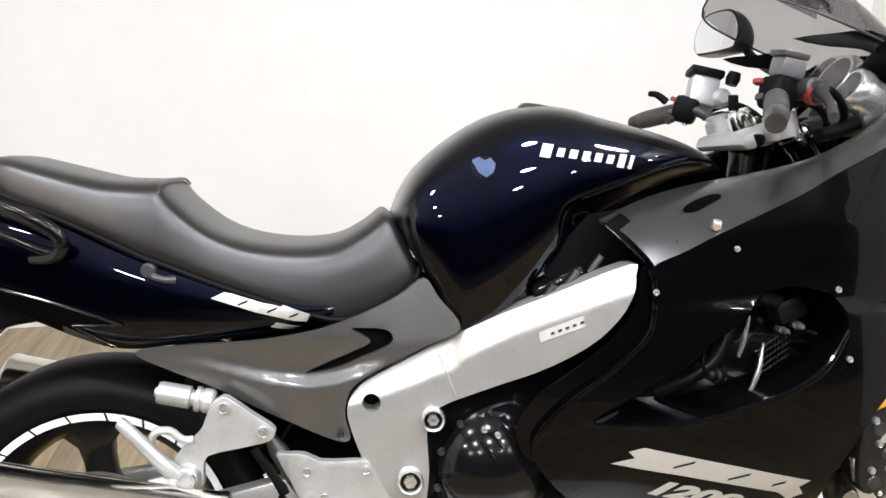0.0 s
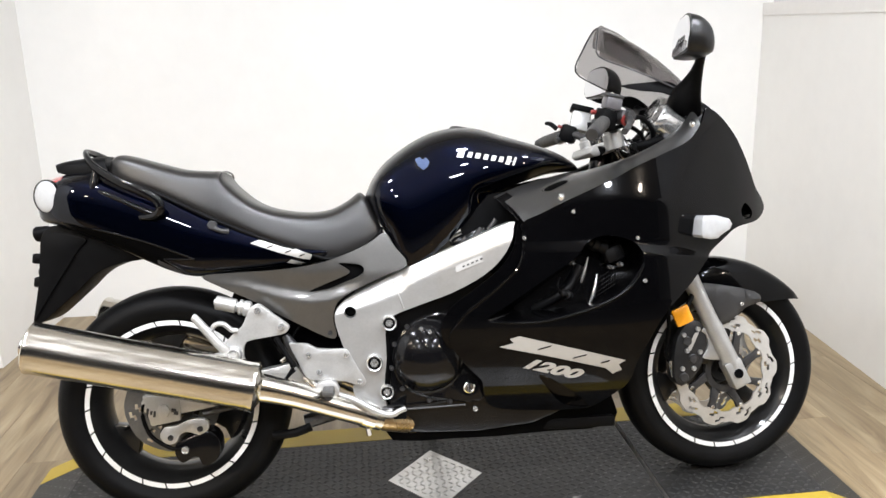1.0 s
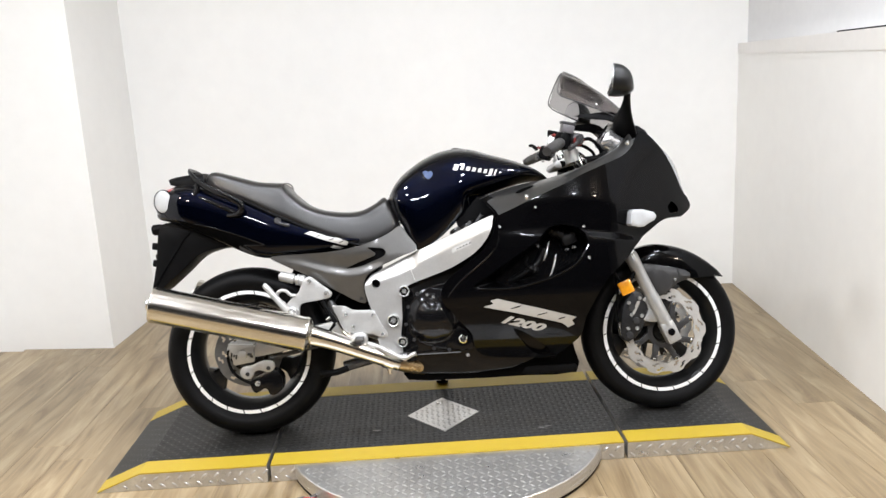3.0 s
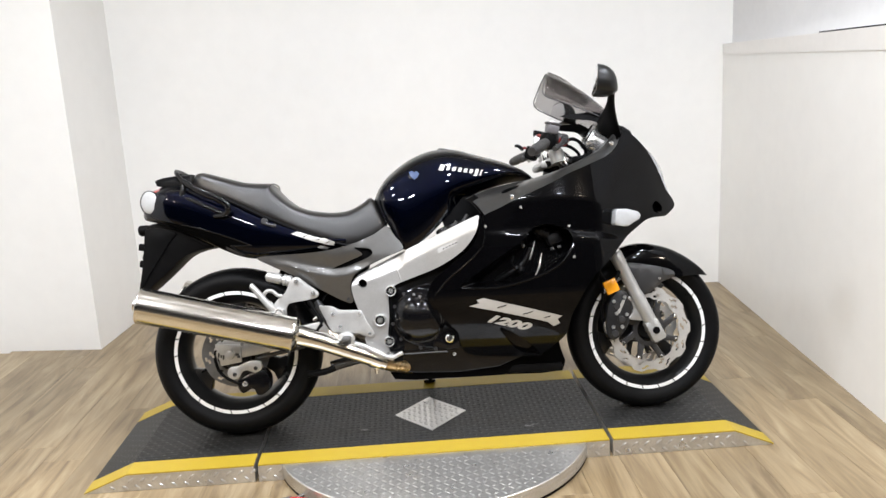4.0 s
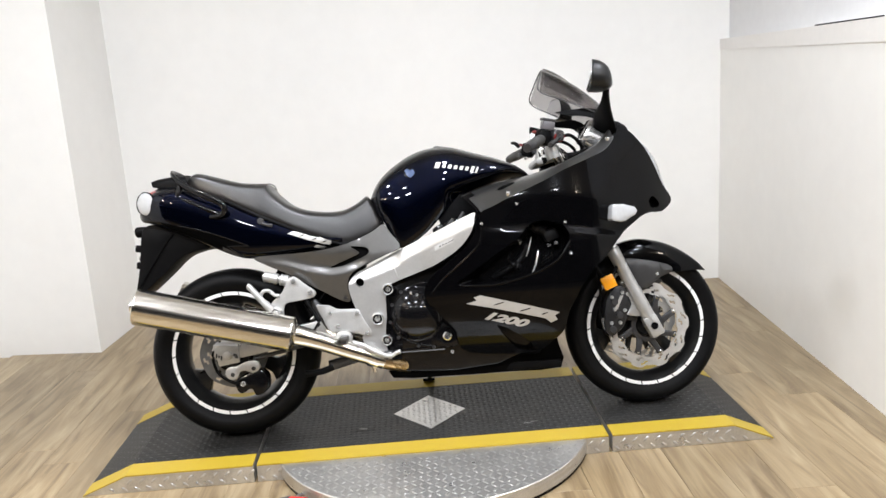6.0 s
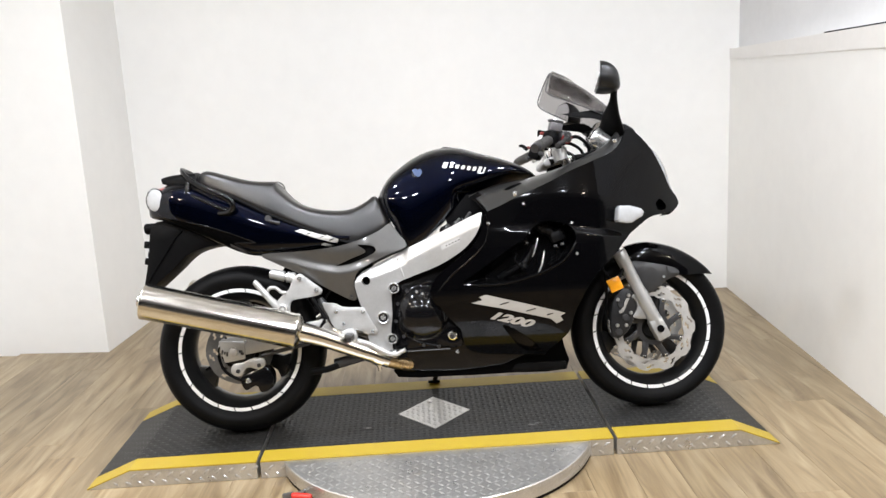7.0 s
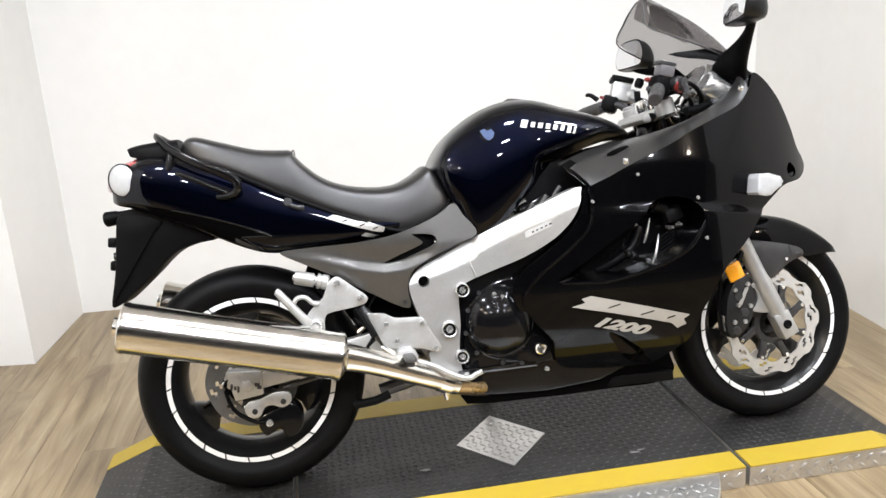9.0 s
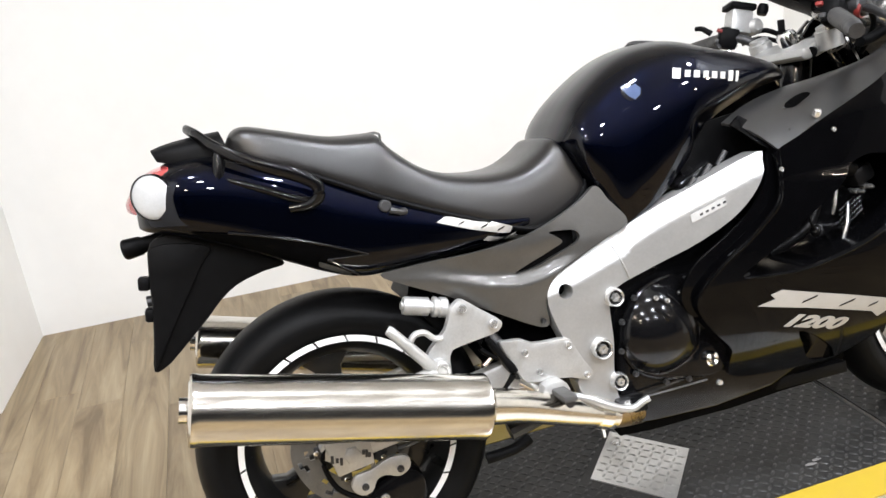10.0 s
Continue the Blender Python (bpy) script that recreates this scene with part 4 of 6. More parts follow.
            part("caliper_badge", prism(sheared(0.668, 0.40, 0.012, 0.05, 0.5), -0.1145, -0.113, 1, 0), DECAL, cal, "plain grey badge")
    part("front_axle", lathe([(0.0, -0.1372), (0.010, -0.1372), (0.0115, -0.1392), (0.0135, -0.1385), (0.0135, -0.128), (0.0, -0.128)], 20, False, (0.789, 0, 0.309)), ENGINE_BLACK, bike)
    part("reflector", block(0.05, 0.012, 0.05, pose(0.628, -0.142, 0.478, 0, -22, 0), 0.004), ORANGE, bike, "orange reflector")
    part("reflector_stay", rod([(0.632, -0.136, 0.485), (0.66, -0.125, 0.52), (0.675, -0.115, 0.55)], 0.007), BLACK_PLASTIC, bike)
    part("brake_hose", rod([(0.655, -0.10, 0.455), (0.60, -0.115, 0.52), (0.585, -0.10, 0.60), (0.56, -0.09, 0.72)], 0.006, 8, 5), BLACK_PLASTIC, bike)
    part("brake_hose", rod([(0.64, -0.085, 0.30), (0.60, -0.09, 0.36), (0.605, -0.1, 0.44), (0.60, -0.105, 0.52)], 0.006, 8, 5), BLACK_PLASTIC, bike)

    # front mudguard
    fend = [(0.655, 0.585, 0.668, 0.54, 0.05), (0.70, 0.615, 0.70, 0.51, 0.078), (0.774, 0.631, 0.765, 0.50, 0.084), (0.852, 0.619, 0.83, 0.50, 0.084), (0.91, 0.597, 0.89, 0.499, 0.082), (0.96, 0.566, 0.945, 0.502, 0.078), (1.0, 0.531, 0.99, 0.503, 0.068), (1.026, 0.502, 1.024, 0.498, 0.04)]
    guard = part("front_mudguard", saddle(fend, [(0, 1), (0.4, 0.985), (0.7, 0.9), (0.9, 0.72), (0.98, 0.4), (1.0, 0.0)]), FAIRING_PAINT, bike, "glossy charcoal front mudguard", 40)
    flap = [(0.69, 0.545), (0.705, 0.56), (0.76, 0.555), (0.87, 0.53), (0.885, 0.502), (0.84, 0.485), (0.803, 0.455), (0.772, 0.438), (0.755, 0.444), (0.72, 0.495)]
    both("mudguard_side", panel(flap, 0.090, 0.012, (), 0.03, 3, 0.02, 0.003), GUARD_GREY, guard, "satin charcoal mudguard side")
    bolt(guard, 0.825, -0.0905, 0.497, 0.006, 0.004)

    # tank
    tank_rows = [(-0.226, 0.832, -0.222, 0.812, 0.093), (-0.205, 0.876, -0.196, 0.768, 0.151), (-0.168, 0.922, -0.163, 0.71, 0.168), (-0.10, 0.972, -0.126, 0.644, 0.178), (-0.035, 1.002, -0.076, 0.660, 0.184), (0.03, 1.014, -0.02, 0.700, 0.186),
                 (0.09, 1.010, 0.03, 0.748, 0.186), (0.16, 0.989, 0.075, 0.792, 0.181), (0.25, 0.962, 0.14, 0.835, 0.171), (0.316, 0.935, 0.225, 0.864, 0.151), (0.358, 0.910, 0.30, 0.882, 0.108), (0.376, 0.893, 0.37, 0.888, 0.058)]
    body = saddle(tank_rows, [(0, 1), (0.3, 0.99), (0.58, 0.945), (0.8, 0.85), (0.94, 0.69), (1.0, 0.5), (0.985, 0.28), (0.93, 0.1), (0.88, 0.0)], 9, 6)
    for v in body.verts:
        brim = 0.852 + 0.30 * (v.co.x - 0.06)
        hollow = 0.020 * smooth_step((v.co.x - 0.040) / 0.035) * smooth_step((brim - v.co.z) / 0.035) * smooth_step((0.34 - v.co.x) / 0.1)
        v.co.y -= math.copysign(min(hollow, abs(v.co.y)), v.co.y)
    tank = part("fuel_tank", body, BLACK_PAINT, bike, "glossy black fuel tank with a hollowed front flank", 60)
    part("fuel_cap", stepped((0.060, 0, 0.995), (0.064, 0, 1.0135), [(0, 0.045), (0.6, 0.045), (1, 0.038)]), DARK_METAL, tank)
    # maker's mark as plain pale bars, and the small badge
    x = 0.0
    for i, wdt in enumerate((0.022, 0.015, 0.017, 0.016, 0.016, 0.015, 0.015, 0.008)):
        bx = 0.018 + x + wdt / 2
        decal("mark_bar", sheared(bx, 0.935 - 0.17 * (bx - 0.018), wdt * 0.78, 0.023 if i in (0, 6, 7) else 0.015, 0.25, -0.17), tank, DECAL, tank, "pale silver bar of a maker's mark", 0.0015, 1, 0.008)
        x += wdt + 0.0045
    oval = lambda rx, rz, cx, cz: [(cx + rx * math.cos(2 * math.pi * k / 14), cz + rz * math.sin(2 * math.pi * k / 14)) for k in range(14)]
    decal("tank_badge", oval(0.021, 0.019, -0.074, 0.910), tank, DECAL_DARK, tank, "small dark round badge", 0.0012, 1, 0.008)
    decal("badge_centre", [(-0.092, 0.922), (-0.080, 0.927), (-0.072, 0.921), (-0.062, 0.925), (-0.055, 0.914), (-0.060, 0.901), (-0.072, 0.893), (-0.084, 0.902)], tank, BADGE_BLUE, tank, "pale blue badge centre", 0.002, 1, 0.008)

    # seat
    seat_rows = [(-0.893, 0.925, -0.885, 0.905, 0.085), (-0.878, 0.949, -0.868, 0.895, 0.105), (-0.85, 0.956, -0.835, 0.88, 0.118), (-0.79, 0.940, -0.77, 0.856, 0.128), (-0.70, 0.915, -0.70, 0.822, 0.137), (-0.632, 0.909, -0.64, 0.790, 0.142), (-0.605, 0.906, -0.61, 0.776, 0.142), (-0.582, 0.876, -0.578, 0.762, 0.143),
                 (-0.53, 0.830, -0.52, 0.737, 0.147), (-0.47, 0.804, -0.46, 0.713, 0.150), (-0.39, 0.792, -0.385, 0.685, 0.150), (-0.325, 0.797, -0.321, 0.668, 0.148), (-0.275, 0.820, -0.25, 0.688, 0.142), (-0.243, 0.842, -0.198, 0.722, 0.132), (-0.226, 0.832, -0.187, 0.745, 0.118)]
    seat = part("seat", saddle(seat_rows, [(0, 1), (0.35, 0.995), (0.66, 0.96), (0.84, 0.86), (0.93, 0.68), (0.97, 0.42), (0.99, 0.15), (0.97, 0.0)], 5, 4), VINYL, bike, "black vinyl dual seat with a stepped pillion", 60)
    trim = [(lx, -w * 0.985, lz - 0.001) for _, _, lx, lz, w in seat_rows[1:]]
    part("seat_welt", rod(trim, 0.006, 8, 3), BLACK_PLASTIC, seat)
    crest = [(-0.612, -0.128, 0.86), (-0.60, -0.11, 0.896), (-0.597, -0.06, 0.905), (-0.597, 0.0, 0.907), (-0.597, 0.06, 0.905), (-0.60, 0.11, 0.896)]
    part("seat_seam", rod(crest, 0.0025, 8, 4), VINYL, seat)

    # tail
    tail_rows = [(-0.33, 0.70, -0.335, 0.672, 0.150), (-0.42, 0.72, -0.40, 0.652, 0.154), (-0.50, 0.752, -0.50, 0.642, 0.156), (-0.60, 0.80, -0.60, 0.636, 0.155), (-0.68, 0.842, -0.675, 0.633, 0.153), (-0.76, 0.88, -0.74, 0.650, 0.150), (-0.84, 0.906, -0.82, 0.688, 0.149), (-0.915, 0.920, -0.90, 0.728, 0.147), (-0.985, 0.916, -0.97, 0.758, 0.140), (-1.03, 0.898, -1.02, 0.775, 0.123), (-1.06, 0.872, -1.06, 0.785, 0.095), (-1.075, 0.845, -1.078, 0.793, 0.066)]
    tail = part("tail_cowl", saddle(tail_rows, [(0, 1), (0.45, 0.985), (0.75, 0.90), (0.93, 0.77), (0.99, 0.65), (1.008, 0.53), (1.0, 0.38), (0.985, 0.24), (0.94, 0.11), (0.86, 0.03), (0.78, 0.0)], 5, 4), BLACK_PAINT, bike, "glossy black tail cowl", 60)
    fin = [(-0.985, 0.777), (-0.914, 0.762), (-0.879, 0.754), (-0.797, 0.729), (-0.73, 0.704), (-0.671, 0.679), (-0.71, 0.680), (-0.749, 0.681), (-0.715, 0.656), (-0.69, 0.637), (-0.735, 0.653), (-0.815, 0.691), (-0.895, 0.731), (-0.962, 0.760)]
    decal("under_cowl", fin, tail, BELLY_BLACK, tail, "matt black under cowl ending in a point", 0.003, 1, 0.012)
    for line in ([(-0.92, 0.764), (-0.879, 0.754), (-0.797, 0.729), (-0.73, 0.704), (-0.671, 0.679)], [(-0.671, 0.679), (-0.71, 0.680), (-0.749, 0.681)], [(-0.749, 0.681), (-0.715, 0.656), (-0.692, 0.640)]):
        spots = [(x, onto(tail, x, z), z) for x, z in line]
        part("cowl_edge", rod([(x, y - 0.003, z) for x, y, z in spots if y is not None], 0.003, 8, 3), ENGINE_BLACK, tail)
    top_rows = [(-0.90, 0.955, -0.88, 0.89, 0.10), (-0.945, 0.952, -0.93, 0.90, 0.098), (-1.0, 0.945, -0.99, 0.905, 0.09), (-1.030, 0.937, -1.02, 0.912, 0.075)]
    part("tail_rack", saddle(top_rows, ROUND, 4, 3), BLACK_PLASTIC, tail)
    tl_rows = [(-1.0, 0.908, -1.01, 0.828, 0.120), (-1.035, 0.900, -1.04, 0.820, 0.106), (-1.066, 0.883, -1.066, 0.820, 0.080), (-1.086, 0.860, -1.085, 0.822, 0.052), (-1.097, 0.845, -1.096, 0.828, 0.028)]
    lamp = part("tail_light", saddle(tl_rows, [(0, 1.02), (0.45, 1.0), (0.75, 0.92), (0.93, 0.76), (1.0, 0.5), (0.97, 0.2), (0.88, 0.0)], 5, 4), RED_LENS, bike, "red tail light")
    for sgn in (-1, 1):
        dome = lathe([(0.0, -0.021), (0.012, -0.020), (0.024, -0.016), (0.034, -0.008), (0.039, 0.0), (0.040, 0.006), (0.036, 0.012), (0.0, 0.012)], 40, False)
        dome.transform(Matrix.Translation((-1.040, sgn * 0.112, 0.850)) @ pose(0, 0, 0, 0, 0, sgn * 26) @ (pose(0, 0, 0, 0, 0, 180) if sgn > 0 else Matrix()) @ Matrix.Diagonal((1.02, 0.4, 1.04, 1)))
        seat_ring = lathe([(0.0385, 0.001), (0.0402, -0.002), (0.0416, -0.001), (0.0420, 0.010), (0.0385, 0.012)], 40, True)
        seat_ring.transform(Matrix.Translation((-1.040, sgn * 0.112, 0.850)) @ pose(0, 0, 0, 0, 0, sgn * 26) @ (pose(0, 0, 0, 0, 0, 180) if sgn > 0 else Matrix()) @ Matrix.Diagonal((1.02, 0.7, 1.04, 1)))
        part("lens_bezel", seat_ring, ENGINE_BLACK, lamp, "thin black lens bezel", 50)
        part("signal_lens", dome, LENS, lamp, "clear white lens", 50)
    # grab rail
    for sgn in (-1, 1):
        part("grab_rail", loft([(-0.800, sgn * 0.150, 0.790), (-0.766, sgn * 0.160, 0.792), (-0.745, sgn * 0.170, 0.806), (-0.748, sgn * 0.175, 0.830), (-0.782, sgn * 0.174, 0.853), (-0.84, sgn * 0.162, 0.879), (-0.905, sgn * 0.134, 0.917), (-0.940, sgn * 0.092, 0.950), (-0.956, sgn * 0.04, 0.964), (-0.958, 0.0, 0.966)], (0, sgn * 0.35, 0.94), [(0.008, 0.007), (0.010, 0.010), (0.012, 0.011), (0.013, 0.011), (0.014, 0.010), (0.013, 0.008), (0.013, 0.008), (0.012, 0.007), (0.010, 0.007), (0.009, 0.007)], 16), ENGINE_BLACK, bike, "black flattened grab rail")
        part("grab_rail_foot", rod([(-0.757, sgn * 0.152, 0.795), (-0.79, sgn * 0.152, 0.808), (-0.847, sgn * 0.148, 0.836), (-0.898, sgn * 0.138, 0.858), (-0.915, sgn * 0.125, 0.862)], [0.011, 0.008, 0.007, 0.007, 0.009], 12, 4), ENGINE_BLACK, bike)
        part("grab_rail_post", rod([(-0.906, sgn * 0.126, 0.918), (-0.912, sgn * 0.130, 0.885), (-0.917, sgn * 0.130, 0.850)], [0.009, 0.012, 0.013], 12, 3), ENGINE_BLACK, bike)
    # tail decal as slanted plain shapes
    tm = decal("tail_mark", [(-0.528, 0.716), (-0.508, 0.724), (-0.44, 0.709), (-0.372, 0.681), (-0.378, 0.668), (-0.40, 0.672), (-0.46, 0.690)], tail, DECAL, tail, "silver slanted model mark", 0.0015, 1, 0.01)
    for cx, cz in ((-0.478, 0.706), (-0.432, 0.692), (-0.398, 0.681)):
        decal("mark_slit", sheared(cx, cz, 0.016, 0.0026, 1.4, 0.30), tail, DECAL_DARK, tm, "dark slit", 0.0023, 1, 0.01)
    decal("tail_mark", sheared(-0.408, 0.660, 0.050, 0.010, 0.8, -0.27), tail, DECAL, tail, "silver slanted model mark", 0.0015, 1, 0.01)
    decal("lower_mark", sheared(-0.737, 0.660, 0.066, 0.010, -0.4, -0.48), tail, GREY_PLASTIC, tail, "faint grey lettering bar", 0.0042, 1, 0.012)
    part("helmet_hook", rod([(-0.585, -0.150, 0.748), (-0.598, -0.160, 0.750), (-0.615, -0.160, 0.757)], [0.008, 0.006, 0.007], 10, 3), DARK_METAL, tail)
    part("seat_lock", lathe([(0, -0.16), (0.009, -0.16), (0.012, -0.157), (0.012, -0.14), (0, -0.14)], 16, False, (-0.622, 0, 0.765)), DARK_METAL, tail)

    # rear mudguard, plate holder, signals
    mud = [(-1.0, 0.775), (-0.93, 0.755), (-0.88, 0.715), (-0.825, 0.682), (-0.87, 0.673), (-0.923, 0.657), (-0.96, 0.632), (-0.988, 0.605), (-1.028, 0.570), (-1.060, 0.543), (-1.083, 0.526), (-1.108, 0.521), (-1.097, 0.58), (-1.086, 0.64), (-1.08, 0.70), (-1.064, 0.765)]
    flange = [(-1.062, 0.757), (-0.985, 0.750), (-0.958, 0.735), (-0.979, 0.712), (-1.018, 0.655), (-1.062, 0.590), (-1.094, 0.540), (-1.104, 0.528), (-1.094, 0.58), (-1.083, 0.64), (-1.077, 0.70)]
    for sgn in (-1, 1):
        part("mudguard_flange", prism(flange, sgn * 0.083, sgn * 0.070, 3, 0.004), BLACK_PLASTIC, bike, "matt black side of the plate carrier")
    for cz in (0.690, 0.628):
        part("plate_clip", block(0.022, 0.03, 0.026, pose(-1.092, -0.055, cz, 0, 8, 0), 0.005), BLACK_PLASTIC, bike)
    part("rear_mudguard", prism(mud, -0.075, 0.075, 3, 0.014), BLACK_PLASTIC, bike, "black plastic rear mudguard")
    part("plate_bracket", prism([(-1.055, 0.755), (-1.062, 0.62), (-1.072, 0.62), (-1.066, 0.755)], -0.07, 0.07, 1, 0.003), BLACK_PLASTIC, bike)
    part("plate_bolt", rod([(-1.066, -0.04, 0.652), (-1.096, -0.04, 0.652)], 0.011, 10, 1), DARK_METAL, bike)
    part("rear_signal_stalk", stepped((-1.04, 0.02, 0.762), (-1.126, 0.03, 0.752), [(0, 0.016), (0.55, 0.016), (0.6, 0.019), (0.95, 0.021), (1, 0.018)]), BLACK_PLASTIC, bike, "stubby black stalk with a grey end")

    # grey side cover with its scoop
    cover = [(-0.655, 0.634), (-0.583, 0.641), (-0.473, 0.645), (-0.372, 0.656), (-0.291, 0.678), (-0.225, 0.706), (-0.182, 0.732), (-0.16, 0.70), (-0.127, 0.648), (-0.19, 0.620), (-0.268, 0.585), (-0.312, 0.556), (-0.326, 0.511), (-0.320, 0.464), (-0.345, 0.462), (-0.419, 0.503), (-0.478, 0.537), (-0.536, 0.570), (-0.604, 0.603)]
    scoop = [(-0.385, 0.585), (-0.338, 0.590), (-0.290, 0.607), (-0.250, 0.624), (-0.239, 0.638), (-0.250, 0.652), (-0.285, 0.657), (-0.305, 0.657), (-0.288, 0.645), (-0.277, 0.632), (-0.306, 0.618), (-0.348, 0.602)]
    fold = smooth_curve([-0.66, -0.55, -0.45, -0.38, -0.33, -0.25], [0.632, 0.622, 0.594, 0.582, 0.586, 0.61])

    def w_cov(x, z):
        """A flat cover with a channel that deepens towards the scoop."""
        out = 0.176 - 0.02 * max(0, (-0.45 - x) / 0.2) - 0.30 * max(0, fold(x) - 0.012 - z) - 0.17 * max(0, z - 0.628) * smooth_step((x + 0.36) / 0.1)
        deep = 0.016 * max(0.0, min(1.0, (x + 0.63) / 0.22)) * max(0.0, min(1.0, (-0.235 - x) / 0.06))
        low = fold(x)
        top = low + 0.06
        g = max(0.0, min(1.0, (top - z) / (top - low) if z > low else 1 - (low - z) / 0.024))
        return out - deep * g * g * (3 - 2 * g)
    sc = both("side_cover", panel(cover, w_cov, 0.012, (scoop,), 0.008, 4, 0.0, 0.004), SIDE_GREY, bike, "metallic grey side cover with a scoop", w_cov)
    part("scoop_duct", prism([(-0.41, 0.575), (-0.30, 0.67), (-0.24, 0.65), (-0.26, 0.59), (-0.34, 0.575)], -0.145, -0.11, 2, 0.003), BLACK_PLASTIC, sc)
    bolt(sc, -0.336, -0.150, 0.474, 0.006, 0.004, DARK_METAL)

    # frame
    w_frame = smooth_curve([-0.35, -0.16, -0.05, 0.06, 0.15], [0.155, 0.168, 0.190, 0.238, 0.278])
    beam = [(-0.123, 0.640), (0.011, 0.698), (0.135, 0.752), (0.141, 0.735), (0.135, 0.706), (0.112, 0.664), (0.066, 0.619), (-0.014, 0.573), (-0.104, 0.540), (-0.166, 0.516), (-0.190, 0.490), (-0.192, 0.403), (-0.200, 0.342), (-0.198, 0.280), (-0.182, 0.245), (-0.226, 0.236), (-0.268, 0.282), (-0.284, 0.330), (-0.266, 0.352), (-0.292, 0.408), (-0.314, 0.470), (-0.322, 0.521), (-0.298, 0.556), (-0.254, 0.579), (-0.192, 0.608)]
    hole = [(-0.281 + 0.0155 * math.cos(2 * math.pi * i / 12), 0.527 + 0.0155 * math.sin(2 * math.pi * i / 12)) for i in range(12)]
    bevel_line = curve([-0.35, -0.258, -0.199, -0.140, -0.122, -0.066, -0.003, 0.15], [0.515, 0.538, 0.558, 0.579, 0.598, 0.624, 0.651, 0.715])
    w_beam = lambda x, z: w_frame(x) - 0.36 * max(0.0, z - bevel_line(x))
    fr = both("frame_beam", panel(beam, w_beam, 0.045, (hole,), 0.0085, 3, 0.0, 0.005), SILVER, bike, "silver cast alloy frame beam", w_beam)
    part("beam_seam", rod([(x, -w_beam(x, z) - 0.0004, z) for x, z in ((-0.163, 0.603), (-0.151, 0.565), (-0.140, 0.529))], 0.0022, 8, 2), SILVER, fr)
    part("beam_label", panel(sheared(0.03, 0.648, 0.072, 0.016, 0.3, 0.40), lambda x, z: w_frame(x) + 0.0015, 0.002, (), 0.02, 1, 0, 0), LABEL_GREY, fr, "small pale maker's label")
    for i in range(5):
        part("label_bar", panel(sheared(0.016 + 0.011 * i, 0.6415 + 0.0047 * i, 0.006, 0.004, 0.3, 0.40), lambda x, z: w_frame(x) + 0.0022, 0.001, (), 0.02, 1, 0, 0), GREY_PLASTIC, fr, "dark bar of small print")
    part("hole_back", prism([(-0.31, 0.50), (-0.25, 0.50), (-0.25, 0.555), (-0.31, 0.555)], -0.11, -0.09, 1, 0.002), BLACK_PLASTIC, fr)
    for bx, bz, r in ((-0.181, 0.497, 0.0165), (-0.225, 0.394, 0.0185), (-0.196, 0.316, 0.0155)):
        part("mount_recess", lathe([(0, -0.1715), (r * 0.95, -0.1715), (r * 0.95, -0.16), (0, -0.16)], 24, False, (bx, 0, bz)), ENGINE_BLACK, fr)
        part("mount_nut", lathe([(0, -0.176), (r * 0.25, -0.176), (r * 0.3, -0.181), (r * 0.58, -0.181), (r * 0.62, -0.178), (r * 0.62, -0.165), (0, -0.165)], 6, False, (bx, 0, bz)), BRIGHT, fr)
        part("engine_mount", lathe([(r * 0.92, -0.170), (r * 0.94, -0.181), (r * 1.08, -0.183), (r * 1.2, -0.180), (r * 1.24, -0.165), (r * 0.92, -0.16)], 28, True, (bx, 0, bz)), BRIGHT, fr, "bright engine mount collar")

    # rider footrest bracket
    hang = [(-0.443, 0.453), (-0.425, 0.453), (-0.395, 0.450), (-0.372, 0.437), (-0.335, 0.434), (-0.298, 0.432), (-0.288, 0.420), (-0.268, 0.380), (-0.250, 0.350), (-0.252, 0.338), (-0.264, 0.333), (-0.30, 0.347), (-0.345, 0.353), (-0.385, 0.355), (-0.405, 0.366), (-0.422, 0.405)]
    hg = both("footrest_bracket", panel(hang, 0.168, 0.016, (), 0.03, 2, 0.0, 0.004), ALLOY, bike, "cast alloy footrest bracket")
    for bx, bz in ((-0.394, 0.422), (-0.369, 0.376), (-0.297, 0.418), (-0.265, 0.346)):
        bolt(hg, bx, -0.169, bz, 0.0072, 0.005)
    part("footrest", rod([(-0.345, -0.16, 0.335), (-0.34, -0.20, 0.328), (-0.345, -0.255, 0.328)], [0.010, 0.011, 0.010], 12, 2), DARK_METAL, hg)
    part("footrest_rubber", block(0.03, 0.075, 0.014, pose(-0.345, -0.225, 0.338), 0.004), GRIP_RUBBER, hg)
    part("brake_pedal", rod([(-0.34, -0.176, 0.322), (-0.285, -0.190, 0.305), (-0.245, -0.198, 0.283), (-0.215, -0.200, 0.268), (-0.185, -0.202, 0.263), (-0.166, -0.204, 0.272), (-0.150, -0.206, 0.278)], [0.008, 0.009, 0.010, 0.009, 0.008, 0.0075, 0.0075], 12, 4), SILVER, bike, "cast alloy brake pedal")
    part("pedal_pivot", lathe([(0, -0.185), (0.013, -0.185), (0.017, -0.18), (0.017, -0.15), (0, -0.15)], 20, False, (-0.352, 0, 0.32)), STEEL, bike)
    part("master_cylinder", stepped((-0.40, -0.135, 0.365), (-0.455, -0.13, 0.47), [(0, 0.012), (0.3, 0.016), (0.8, 0.016), (1, 0.01)]), DARK_METAL, bike)
    part("brake_spring", rod([(-0.41, -0.15, 0.36), (-0.37, -0.165, 0.33)], 0.007, 10, 1), STEEL, bike)
    part("heel_plate_stay", rod([(-0.47, -0.12, 0.40), (-0.43, -0.125, 0.43)], 0.006, 8, 1), STEEL, bike)

